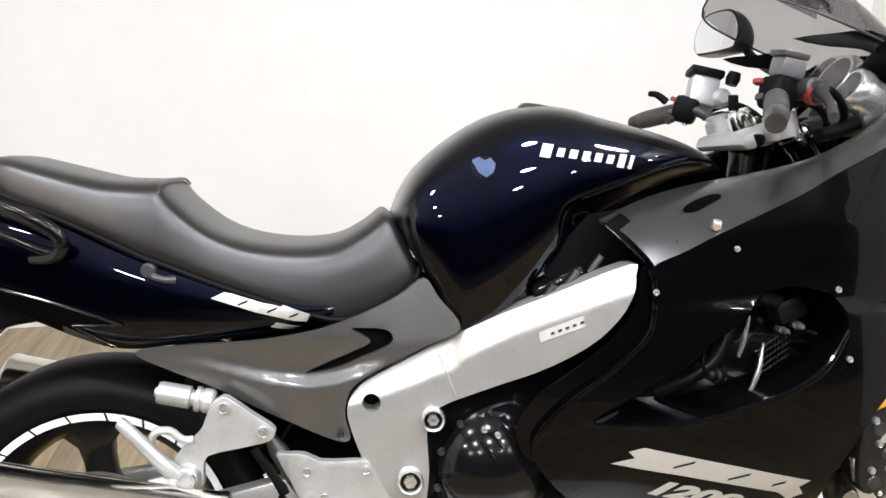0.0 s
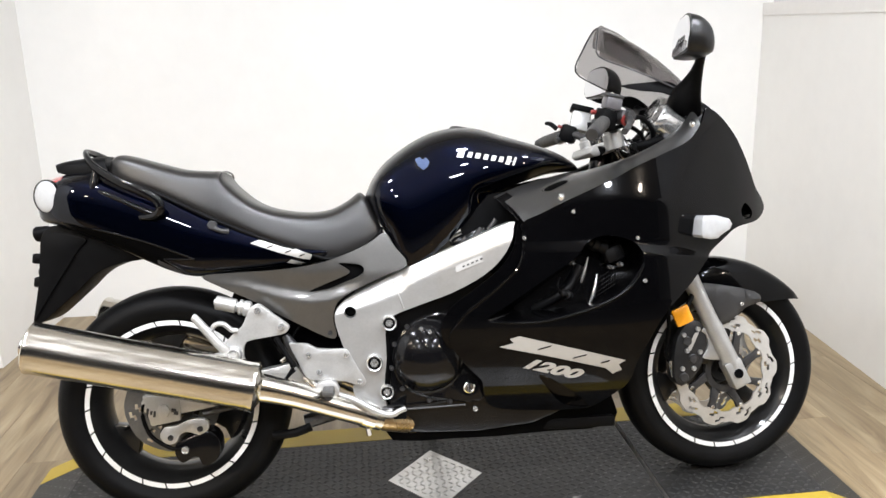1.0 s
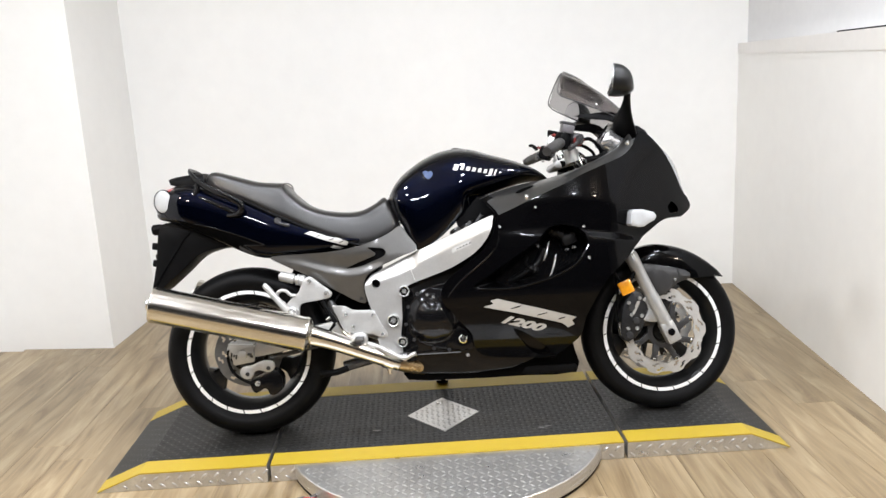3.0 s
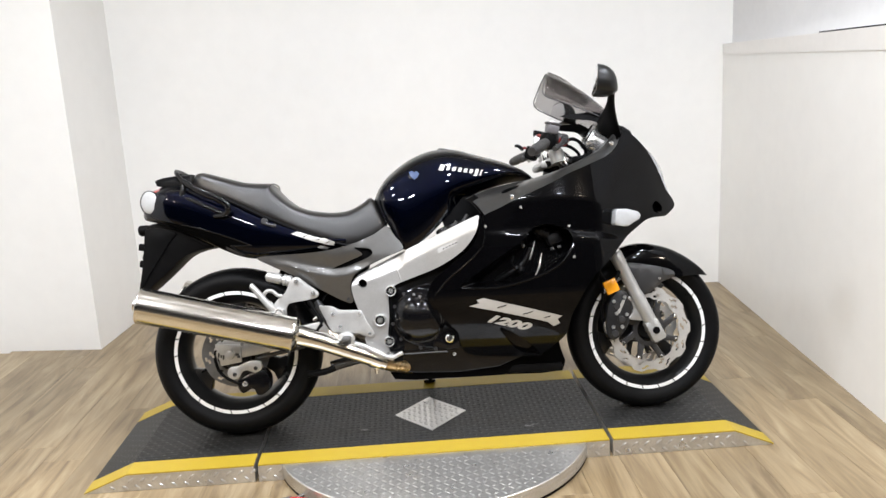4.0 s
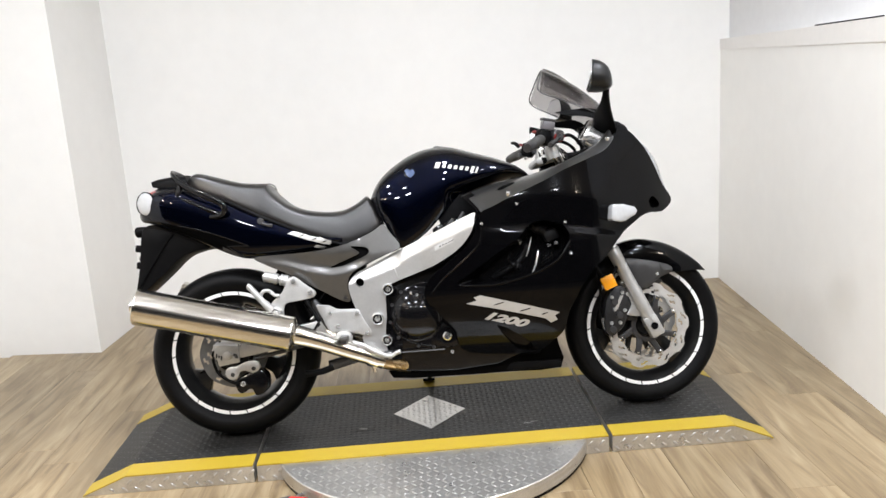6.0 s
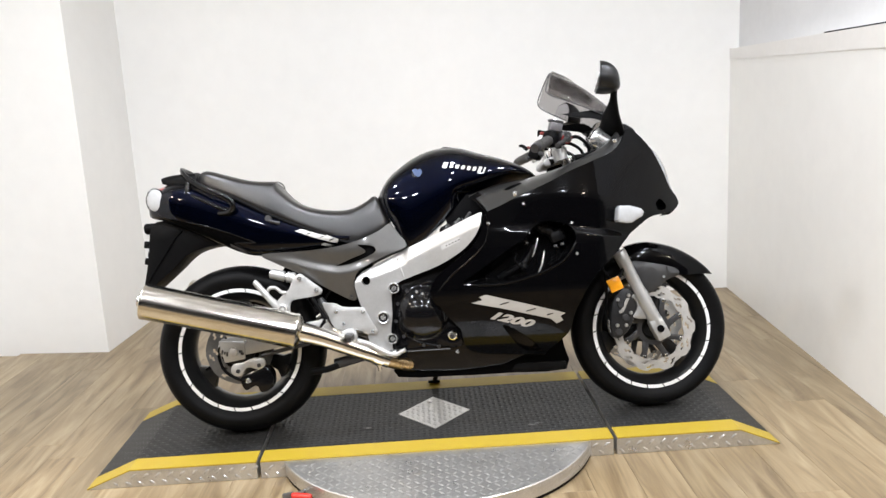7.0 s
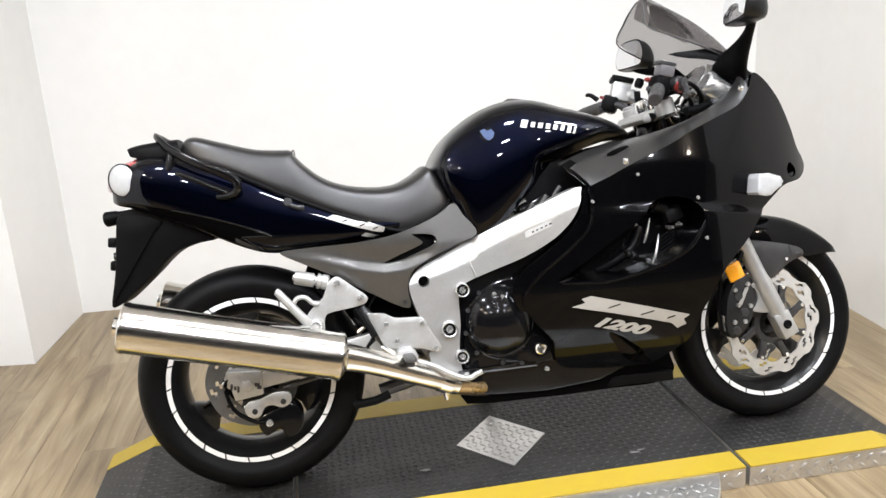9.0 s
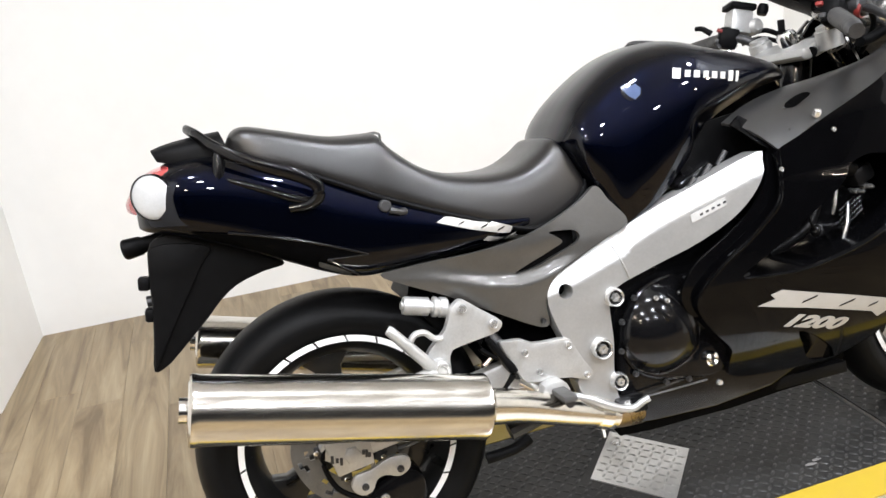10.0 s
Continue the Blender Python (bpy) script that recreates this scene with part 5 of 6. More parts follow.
    # pillion footrest hanger
    pil = [(-0.536, 0.549), (-0.522, 0.560), (-0.508, 0.560), (-0.475, 0.533), (-0.445, 0.510), (-0.438, 0.498), (-0.448, 0.485), (-0.475, 0.479), (-0.51, 0.474), (-0.547, 0.467), (-0.556, 0.445), (-0.557, 0.420), (-0.572, 0.413), (-0.60, 0.415), (-0.609, 0.430), (-0.609, 0.452), (-0.600, 0.466), (-0.59, 0.478), (-0.575, 0.492), (-0.556, 0.508), (-0.545, 0.53)]
    pg = both("pillion_hanger", panel(pil, 0.190, 0.018, (), 0.03, 2, 0.0, 0.005), ALLOY, bike, "pale cast alloy pillion footrest hanger")
    for bx, bz in ((-0.515, 0.545), (-0.457, 0.502)):
        bolt(pg, bx, -0.191, bz, 0.009, 0.007)
    part("peg_pivot", lathe([(0.0, -0.212), (0.012, -0.212), (0.018, -0.208), (0.021, -0.20), (0.021, -0.17), (0, -0.17)], 24, False, (-0.580, 0, 0.437)), ALLOY, pg)
    part("pillion_peg", rod([(-0.595, -0.205, 0.446), (-0.618, -0.212, 0.474), (-0.664, -0.214, 0.532), (-0.671, -0.214, 0.540)], [0.013, 0.012, 0.0105, 0.008], 12, 3), ALLOY, pg, "folded alloy footpeg")
    part("peg_lug", rod([(-0.60, -0.205, 0.436), (-0.637, -0.208, 0.434)], [0.012, 0.008], 10, 1), ALLOY, pg)
    part("fluid_reservoir", stepped((-0.628, -0.155, 0.568), (-0.535, -0.155, 0.545), [(0, 0.008), (0.04, 0.008), (0.05, 0.017), (0.1, 0.0185), (0.58, 0.0185), (0.60, 0.013), (0.66, 0.013), (0.68, 0.0205), (0.75, 0.0205), (0.77, 0.018), (0.80, 0.018), (0.82, 0.0205), (0.95, 0.0205), (1.0, 0.016)]), ALLOY, bike, "silver fluid reservoir with a ribbed cap")

    part("peg_hook", rod([(-0.605, -0.198, 0.462), (-0.630, -0.200, 0.492), (-0.622, -0.201, 0.514), (-0.600, -0.200, 0.516), (-0.582, -0.198, 0.500), (-0.566, -0.196, 0.498)], 0.0065, 10, 4), ALLOY, pg)
    part("pivot_ring", lathe([(0.010, -0.216), (0.015, -0.216), (0.016, -0.212), (0.016, -0.205), (0.010, -0.205)], 24, True, (-0.580, 0, 0.437)), BRIGHT, pg)
    coil = [(-0.44 + 0.045 * k / 40, -0.158 + 0.007 * math.cos(k * 0.9), 0.352 - 0.028 * k / 40 + 0.007 * math.sin(k * 0.9)) for k in range(41)]
    part("return_spring", rod(coil, 0.0018, 6, 1), BRIGHT, bike)
    part("push_rod", rod([(-0.405, -0.145, 0.372), (-0.372, -0.168, 0.335)], 0.005, 8, 1), BRIGHT, bike)
    part("rod_end", stepped((-0.372, -0.178, 0.335), (-0.372, -0.155, 0.335), [(0, 0.006), (0.15, 0.011), (0.85, 0.011), (1, 0.006)], 12), BRIGHT, bike)
    part("footrest_clevis", prism([(-0.372, 0.352), (-0.335, 0.358), (-0.318, 0.335), (-0.328, 0.312), (-0.36, 0.308), (-0.378, 0.328)], -0.200, -0.166, 2, 0.004), ALLOY, hg)
    bolt(hg, -0.346, -0.200, 0.333, 0.008, 0.006)
    part("stop_switch", stepped((-0.425, -0.14, 0.43), (-0.415, -0.145, 0.385), [(0, 0.007), (0.4, 0.007), (0.45, 0.010), (0.8, 0.010), (0.85, 0.004), (1, 0.004)], 12), BLACK_PLASTIC, bike)
    part("switch_lead", rod([(-0.425, -0.14, 0.43), (-0.435, -0.13, 0.465), (-0.41, -0.125, 0.50)], 0.003, 8, 4), BLACK_PLASTIC, bike)
    part("pedal_bolt", stepped((-0.19, -0.20, 0.262), (-0.19, -0.18, 0.262), [(0, 0.005), (0.2, 0.009), (0.6, 0.009), (0.65, 0.013), (1, 0.013)], 14), BRIGHT, bike)

    # swingarm, rear brake, inner mudguard
    for sgn in (-1, 1):
        sw = part("swingarm", prism([(-0.30, 0.41), (-0.42, 0.40), (-0.60, 0.365), (-0.74, 0.345), (-0.82, 0.335), (-0.83, 0.285), (-0.76, 0.272), (-0.60, 0.30), (-0.42, 0.335), (-0.30, 0.34)], sgn * 0.098, sgn * 0.132, 2, 0.006), ALLOY, bike, "silver alloy swingarm")
        part("axle_block", prism([(-0.828, 0.330), (-0.735, 0.325), (-0.733, 0.262), (-0.809, 0.250)], sgn * 0.143, sgn * 0.131, 1, 0.004), ALLOY, sw)
        if sgn < 0:
            part("axle_nut", lathe([(0, -0.151), (0.010, -0.151), (0.0165, -0.149), (0.018, -0.146), (0.018, -0.14), (0, -0.14)], 6, False, (-0.774, 0, 0.290)), ALLOY, sw)
            bolt(sw, -0.73, -0.143, 0.325, 0.006, 0.004)
    arm = part("caliper_arm", prism([(-0.788, 0.222), (-0.776, 0.245), (-0.745, 0.250), (-0.705, 0.265), (-0.668, 0.262), (-0.664, 0.236), (-0.688, 0.222), (-0.715, 0.231), (-0.735, 0.226), (-0.748, 0.205), (-0.772, 0.202)], -0.145, -0.132, 3, 0.003), ALLOY, bike, "cast alloy caliper bracket")
    rc = part("rear_caliper", prism([(-0.742, 0.205), (-0.70, 0.222), (-0.665, 0.232), (-0.640, 0.21), (-0.638, 0.17), (-0.655, 0.145), (-0.685, 0.14), (-0.70, 0.165), (-0.735, 0.148), (-0.752, 0.165), (-0.755, 0.19)], -0.142, -0.072, 3, 0.008), ENGINE_BLACK, bike, "black rear brake caliper")
    bolt(rc, -0.726, -0.142, 0.184, 0.010, 0.006)
    bolt(arm, -0.685, -0.145, 0.238, 0.0075, 0.004, DARK_METAL)
    bolt(arm, -0.761, -0.145, 0.219, 0.0075, 0.004, DARK_METAL)
    for k in range(6):
        part("stamped_mark", block(0.006, 0.002, 0.010 if k % 2 else 0.016, pose((-0.815, -0.806, -0.798, -0.752, -0.746, -0.741)[k], -0.1435, 0.290 - 0.004 * (k % 3), 0, 8, 0), 0.0006), DARK_METAL, bike)
    part("brake_hose", rod([(-0.80, -0.125, 0.34), (-0.832, -0.128, 0.29), (-0.815, -0.13, 0.225), (-0.765, -0.135, 0.19), (-0.735, -0.14, 0.188)], 0.0055, 10, 5), BLACK_PLASTIC, bike)
    part("valve_stem", rod([(-0.91, -0.02, 0.215), (-0.885, -0.03, 0.228)], 0.005, 8, 1), BLACK_PLASTIC, bike)
    part("torque_link", rod([(-0.68, -0.118, 0.27), (-0.56, -0.112, 0.295), (-0.47, -0.11, 0.315)], 0.008, 10, 2), DARK_METAL, bike)
    hugger = [(-0.50, 0.50, -0.52, 0.45, 0.06), (-0.53, 0.555, -0.55, 0.49, 0.075), (-0.565, 0.585, -0.58, 0.535, 0.08), (-0.585, 0.592, -0.60, 0.560, 0.078)]
    part("inner_mudguard", saddle(hugger), BLACK_PLASTIC, bike)
    part("brake_line", rod([(-0.474, -0.190, 0.474), (-0.448, -0.192, 0.430), (-0.431, -0.194, 0.398), (-0.444, -0.192, 0.378), (-0.464, -0.186, 0.354)], [0.007, 0.007, 0.009, 0.005, 0.005], 10, 3), BLACK_PLASTIC, bike, "black hose at the rear brake pump")
    part("shock", stepped((-0.43, -0.02, 0.30), (-0.37, -0.02, 0.60), [(0, 0.02), (0.1, 0.03), (0.9, 0.03), (1, 0.02)]), DARK_METAL, bike)
    part("sub_frame", rod([(-0.30, -0.12, 0.55), (-0.42, -0.115, 0.60), (-0.58, -0.115, 0.64), (-0.80, -0.10, 0.74)], 0.014, 10, 3), BLACK_PLASTIC, bike)
    part("sub_frame", rod([(-0.30, 0.12, 0.55), (-0.42, 0.115, 0.60), (-0.58, 0.115, 0.64), (-0.80, 0.10, 0.74)], 0.014, 10, 3), BLACK_PLASTIC, bike)
    part("hose", rod([(-0.45, -0.125, 0.49), (-0.475, -0.13, 0.44), (-0.42, -0.135, 0.40), (-0.40, -0.13, 0.36)], 0.006, 8, 4), BLACK_PLASTIC, bike)
    part("hose", rod([(-0.54, -0.12, 0.545), (-0.50, -0.10, 0.50), (-0.43, -0.10, 0.44)], 0.006, 8, 4), BLACK_PLASTIC, bike)
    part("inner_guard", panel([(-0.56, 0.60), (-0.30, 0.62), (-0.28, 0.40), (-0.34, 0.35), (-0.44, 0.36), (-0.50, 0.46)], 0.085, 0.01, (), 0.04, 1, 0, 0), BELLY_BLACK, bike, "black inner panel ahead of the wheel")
    part("battery_box", block(0.26, 0.18, 0.16, pose(-0.40, 0, 0.57, 0, 12, 0), 0.02), BLACK_PLASTIC, bike)

    # exhausts
    for sgn in (-1, 1):
        y0, y1 = sgn * 0.275, sgn * 0.250
        a, b = Vector((-1.043, y0, 0.490)), Vector((-0.517, y1, 0.362))
        can = part("muffler", stepped(a, b, [(0.0, 0.052), (0.0, 0.060), (0.006, 0.063), (0.02, 0.0635), (0.03, 0.062), (0.965, 0.062), (0.975, 0.0635), (0.99, 0.063), (1.0, 0.055), (1.018, 0.036)], 48), MUFFLER_STEEL, bike, "polished steel muffler")
        part("end_cap", stepped(a + (a - b) * 0.004, a - (a - b) * 0.01, [(0, 0.012), (0, 0.05), (0.5, 0.056), (1, 0.056)], 40), STEEL, can)
        part("tail_pipe", stepped(a + (a - b) * 0.03, a, [(0, 0.017), (0, 0.022), (1, 0.022)], 28), STEEL, can)
        part("pipe", rod([b, (-0.44, sgn * 0.225, 0.335), (-0.33, sgn * 0.19, 0.288), (-0.215, sgn * 0.155, 0.240)], [0.037, 0.033, 0.031, 0.030], 24, 4), MUFFLER_STEEL, can, "polished exhaust pipe")
        part("pipe_clamp", rod([(-0.262, sgn * 0.164, 0.260), (-0.232, sgn * 0.158, 0.247)], 0.035, 24, 1), STEEL, can)
        part("clamp_bolt", rod([(-0.25, sgn * 0.175, 0.225), (-0.247, sgn * 0.17, 0.205)], 0.007, 8, 1), STEEL, can)
        part("header_pipe", rod([(-0.225, sgn * 0.156, 0.243), (-0.19, sgn * 0.14, 0.23), (-0.12, sgn * 0.10, 0.21)], 0.028, 16, 3), TINTED, can, "heat-tinted header pipe")
        part("muffler_stay", rod([(-0.60, sgn * 0.19, 0.45), (-0.60, sgn * 0.235, 0.42)], 0.011, 8, 1), ALLOY, can)

    # engine
    part("engine_block", prism([(-0.24, 0.24), (-0.19, 0.50), (-0.05, 0.56), (0.10, 0.64), (0.36, 0.66), (0.42, 0.52), (0.36, 0.30), (0.20, 0.20), (-0.10, 0.19)], -0.135, 0.135, 2, 0.01), ENGINE_BLACK, bike, "black engine block")
    clutch = [(-0.025, 0.505), (-0.06, 0.513), (-0.12, 0.490), (-0.161, 0.441), (-0.172, 0.381), (-0.149, 0.329), (-0.085, 0.296), (0.017, 0.282), (0.055, 0.290), (0.068, 0.312), (0.050, 0.350), (0.010, 0.400), (-0.012, 0.45)]

    def w_clutch(x, z):
        """A round dome that runs out into a flat tongue."""
        r2 = ((x + 0.085) ** 2 + (z - 0.405) ** 2) / 0.094 ** 2
        tongue = 0.010 * smooth_step((0.075 - math.hypot(x - 0.02, z - 0.322)) / 0.05)
        return 0.170 + 0.050 * max(0.0, 1 - r2) ** 0.75 + tongue

    cl = part("clutch_cover", panel(clutch, w_clutch, 0.06, (), 0.009, 4, 0.008, 0.006), ENGINE_BLACK, bike, "domed glossy black clutch cover", 60)
    even_normals(cl, w_clutch, 0.006)
    seam = spline([(x, z, 0) for x, z in clutch], 4)
    part("cover_flange", rod([(q.x, -0.164, q.y) for q in seam[:-4]], 0.0055, 8, 1), ENGINE_BLACK, cl)
    for bx, bz in ((-0.135, 0.485), (-0.170, 0.440), (-0.180, 0.378), (-0.155, 0.322), (-0.085, 0.288), (-0.03, 0.282)):
        bolt(cl, bx, -0.168, bz, 0.0065, 0.006, DARK_METAL)
    for k, (bx, bz) in enumerate(((-0.108, 0.462), (-0.092, 0.478), (-0.070, 0.484), (-0.048, 0.482))):
        part("cover_fin", rod([(bx, -w_clutch(bx, bz) - 0.001, bz), (bx + 0.012, -w_clutch(bx, bz) - 0.006, bz - 0.012), (bx + 0.022, -w_clutch(bx + 0.022, bz - 0.026), bz - 0.026)], 0.004, 8, 3), ENGINE_BLACK, cl)
    for bx, bz in ((-0.099, 0.482), (-0.078, 0.474), (-0.038, 0.478)):
        bolt(cl, bx, -w_clutch(bx, bz) - 0.004, bz, 0.0055, 0.005, BRIGHT)
    cap = part("filler_cap", stepped((-0.016, -0.208, 0.504), (-0.012, -0.165, 0.498), [(0, 0.013), (0.1, 0.017), (0.6, 0.017), (0.65, 0.013), (1, 0.013)], 20), ENGINE_BLACK, bike, "ribbed black oil filler cap")
    for k in range(3):
        part("cap_rib", block(0.034, 0.012, 0.004, pose(-0.016, -0.205, 0.496 + 0.009 * k), 0.0015), DARK_METAL, cap)
    low = part("lower_casing", prism([(-0.19, 0.30), (-0.17, 0.40), (-0.10, 0.42), (-0.01, 0.395), (0.035, 0.355), (0.055, 0.32), (0.035, 0.290), (-0.04, 0.275), (-0.15, 0.262), (-0.185, 0.275)], -0.160, -0.12, 3, 0.008), ENGINE_BLACK, bike)
    part("oil_pipe", rod([(-0.17, -0.172, 0.268), (-0.10, -0.176, 0.270), (0.01, -0.174, 0.272)], 0.0025, 8, 3), DARK_METAL, low)
    part("drain_plug", lathe([(0, -0.19), (0.004, -0.19), (0.006, -0.188), (0.012, -0.193), (0.0155, -0.19), (0.0165, -0.184), (0.0165, -0.17), (0, -0.17)], 24, False, (0.021, 0, 0.320)), STEEL, low, "slotted steel plug")
    part("plug_slot", block(0.004, 0.004, 0.022, pose(0.021, -0.193, 0.320), 0.001), DARK_METAL, low)
    bolt(low, 0.035, -0.18, 0.262, 0.007, 0.006)
    part("side_stand_lug", block(0.06, 0.04, 0.03, pose(-0.18, -0.165, 0.262), 0.005), DARK_METAL, bike)
    part("switch_box", block(0.035, 0.03, 0.03, pose(-0.165, -0.18, 0.262), 0.004), BLACK_PLASTIC, bike)
    part("side_stand", rod([(-0.02, 0.12, 0.24), (-0.03, 0.24, 0.16), (-0.05, 0.355, 0.083)], 0.010, 12, 2), BLACK_PLASTIC, bike)
    part("stand_foot", block(0.05, 0.035, 0.01, pose(-0.053, 0.36, 0.0775, -11.5), 0.003), BLACK_PLASTIC, bike)
    part("centre_stand", rod([(-0.40, -0.13, 0.225), (-0.44, -0.135, 0.212), (-0.50, -0.13, 0.205)], 0.012, 12, 2), BLACK_PLASTIC, bike)
    part("linkage", rod([(-0.42, -0.06, 0.22), (-0.30, -0.06, 0.25)], 0.02, 10, 1), DARK_METAL, bike)

    # fairing
    fair = [(0.160, 0.750), (0.215, 0.774), (0.262, 0.796), (0.336, 0.827), (0.40, 0.854), (0.459, 0.883), (0.545, 0.917), (0.618, 0.949), (0.660, 0.989), (0.684, 1.030), (0.700, 1.038), (0.728, 1.024), (0.758, 0.998), (0.796, 0.953), (0.832, 0.885), (0.858, 0.825), (0.885, 0.795), (0.893, 0.765), (0.85, 0.735), (0.765, 0.720),
            (0.717, 0.693), (0.653, 0.645), (0.599, 0.587), (0.519, 0.511), (0.465, 0.423), (0.447, 0.385), (0.434, 0.325), (0.40, 0.285), (0.36, 0.250), (0.32, 0.240), (0.232, 0.240), (0.124, 0.248), (0.078, 0.264), (0.062, 0.29), (0.055, 0.32), (0.049, 0.345), (0.011, 0.386), (-0.020, 0.428), (-0.031, 0.460), (-0.020, 0.490), (0.024, 0.537), (0.088, 0.587), (0.142, 0.638), (0.158, 0.675), (0.160, 0.72)]
    inner = [(0.160, 0.755), (0.146, 0.71), (0.134, 0.676), (0.098, 0.630), (0.038, 0.583), (-0.012, 0.546), (-0.043, 0.507), (-0.050, 0.468), (-0.028, 0.430), (0.01, 0.44), (0.05, 0.52), (0.12, 0.59), (0.18, 0.65), (0.20, 0.73)]
    w_inner = lambda x, z: FX_W(x) * FZ_W(z) - 0.022
    both("inner_cowl", panel(inner, w_inner, 0.008, (), 0.02, 3, 0.0, 0.003), FAIRING_PAINT, bike, "black inner cowl beside the frame", w_inner)
    duct = [(0.065, 0.503), (0.12, 0.547), (0.21, 0.608), (0.285, 0.657), (0.322, 0.697), (0.365, 0.712), (0.41, 0.706), (0.45, 0.688), (0.463, 0.645), (0.45, 0.607), (0.372, 0.551), (0.30, 0.524), (0.20, 0.502)]
    vent = [(0.196, 0.356), (0.236, 0.341), (0.30, 0.297), (0.335, 0.262), (0.345, 0.248), (0.312, 0.250), (0.272, 0.262), (0.234, 0.301)]
    intake = [(0.783, 0.764), (0.803, 0.783), (0.829, 0.762), (0.822, 0.743), (0.792, 0.742)]
    ff = both("side_fairing", panel(fair, W_FAIR, 0.012, (duct, vent, intake), 0.0105, 4, 0.0, 0.004), FAIRING_PAINT, bike, "glossy black side fairing with a large duct", W_FAIR)
    duct_wall = part("duct_liner", panel([(0.06, 0.49), (0.15, 0.58), (0.25, 0.72), (0.42, 0.74), (0.50, 0.68), (0.46, 0.56), (0.30, 0.49)], 0.185, 0.01, (), 0.04, 2, 0, 0), ENGINE_BLACK, bike)
    part("vent_liner", panel([(0.17, 0.23), (0.17, 0.36), (0.26, 0.36), (0.38, 0.26), (0.36, 0.23)], 0.115, 0.01, (), 0, 1, 0, 0), ENGINE_BLACK, bike)
    mesh_at = lambda i, j: (0.362 + 0.0068 * i, -0.212, 0.537 + 0.004 * i + 0.0105 * j)
    for i in range(9):
        part("grille_bar", rod([mesh_at(i, 0), mesh_at(i + 0.5, 5)], 0.0016, 6, 1), ENGINE_BLACK, duct_wall)
    for j in range(6):
        part("grille_bar", rod([mesh_at(-0.3, j), mesh_at(8.5, j)], 0.0016, 6, 1), ENGINE_BLACK, duct_wall)
    rim_pts = spline([(x, z, 0) for x, z in duct], 4)
    bm = bmesh.new()
    rings = [[], [], []]
    for q in rim_pts:
        ix, iz = 0.33 + 0.80 * (q.x - 0.29), 0.612 + 0.84 * (q.y - 0.612)
        rings[0].append(bm.verts.new((q.x, -W_FAIR(q.x, q.y) + 0.009, q.y)))
        rings[1].append(bm.verts.new(((q.x + ix) / 2 + 0.004, -0.245, (q.y + iz) / 2)))
        rings[2].append(bm.verts.new((ix, -0.190, iz)))
    for ra, rb in zip(rings, rings[1:]):
        for k in range(len(ra)):
            bm.faces.new((ra[k], ra[(k + 1) % len(ra)], rb[(k + 1) % len(ra)], rb[k]))
    part("duct_cheek", bm, FAIRING_PAINT, ff, "glossy black inner wall of the duct", 60)
    part("coolant_hose", rod([(0.24, -0.19, 0.66), (0.285, -0.222, 0.685), (0.325, -0.232, 0.705), (0.345, -0.225, 0.73)], 0.022, 16, 4), HOSE_RUBBER, bike, "thick black coolant hose")
    part("hose_band", rod([(0.305, -0.228, 0.696), (0.318, -0.2315, 0.7025)], 0.0235, 16, 1), DARK_METAL, bike)
    part("coolant_hose", rod([(0.20, -0.175, 0.52), (0.26, -0.195, 0.55), (0.30, -0.195, 0.58), (0.33, -0.185, 0.63)], 0.013, 14, 4), HOSE_RUBBER, bike)
    part("thermostat", merge(block(0.052, 0.05, 0.040, pose(0.412, -0.215, 0.662, 0, -20, 0), 0.009), stepped((0.392, -0.225, 0.675), (0.345, -0.225, 0.700), [(0, 0.017), (0.4, 0.017), (0.45, 0.021), (0.7, 0.021), (0.75, 0.017), (1, 0.017)], 20)), HOSE_RUBBER, bike, "black thermostat housing with a hose stub")
    part("spray_rod", rod([(0.340, -0.236, 0.655), (0.327, -0.240, 0.615), (0.318, -0.240, 0.590)], [0.002, 0.0045, 0.003], 10, 3), BRIGHT, duct_wall, "bright metal stay")
    part("spray_rod", rod([(0.362, -0.238, 0.610), (0.350, -0.244, 0.565), (0.336, -0.244, 0.533)], [0.002, 0.0045, 0.003], 10, 3), BRIGHT, duct_wall, "bright metal stay")
    part("sensor_body", stepped((0.262, -0.250, 0.566), (0.290, -0.225, 0.556), [(0, 0.005), (0.1, 0.009), (0.55, 0.009), (0.6, 0.013), (1, 0.013)], 18), HOSE_RUBBER, duct_wall)
    part("sensor_lead", rod([(0.262, -0.25, 0.566), (0.252, -0.252, 0.585), (0.262, -0.24, 0.605)], 0.003, 8, 3), BLACK_PLASTIC, duct_wall)
    lip = lambda pts: [(x, -W_FAIR(x, z) + 0.004, z) for x, z in pts]
    part("duct_lip", rod(lip([(0.060, 0.502), (0.12, 0.499), (0.20, 0.500), (0.300, 0.522), (0.372, 0.549), (0.425, 0.583), (0.465, 0.640)]), [0.003, 0.006, 0.006, 0.006, 0.006, 0.006, 0.004], 10, 5), FAIRING_PAINT, ff)
    part("fairing_lip", rod(lip([(-0.027, 0.460), (-0.016, 0.488), (0.027, 0.534), (0.090, 0.584), (0.144, 0.635), (0.160, 0.674), (0.163, 0.72), (0.165, 0.75)]), 0.005, 10, 5), FAIRING_PAINT, ff)
    for bx, bz, r in ((0.300, 0.64, 0.006), (0.430, 0.632, 0.006), (0.405, 0.625, 0.005)):
        part("hose_joint", stepped((bx, -0.240, bz), (bx, -0.205, bz), [(0, r * 0.5), (0.15, r), (0.5, r), (0.55, r * 1.3), (1, r * 1.3)], 14), BRIGHT, duct_wall)
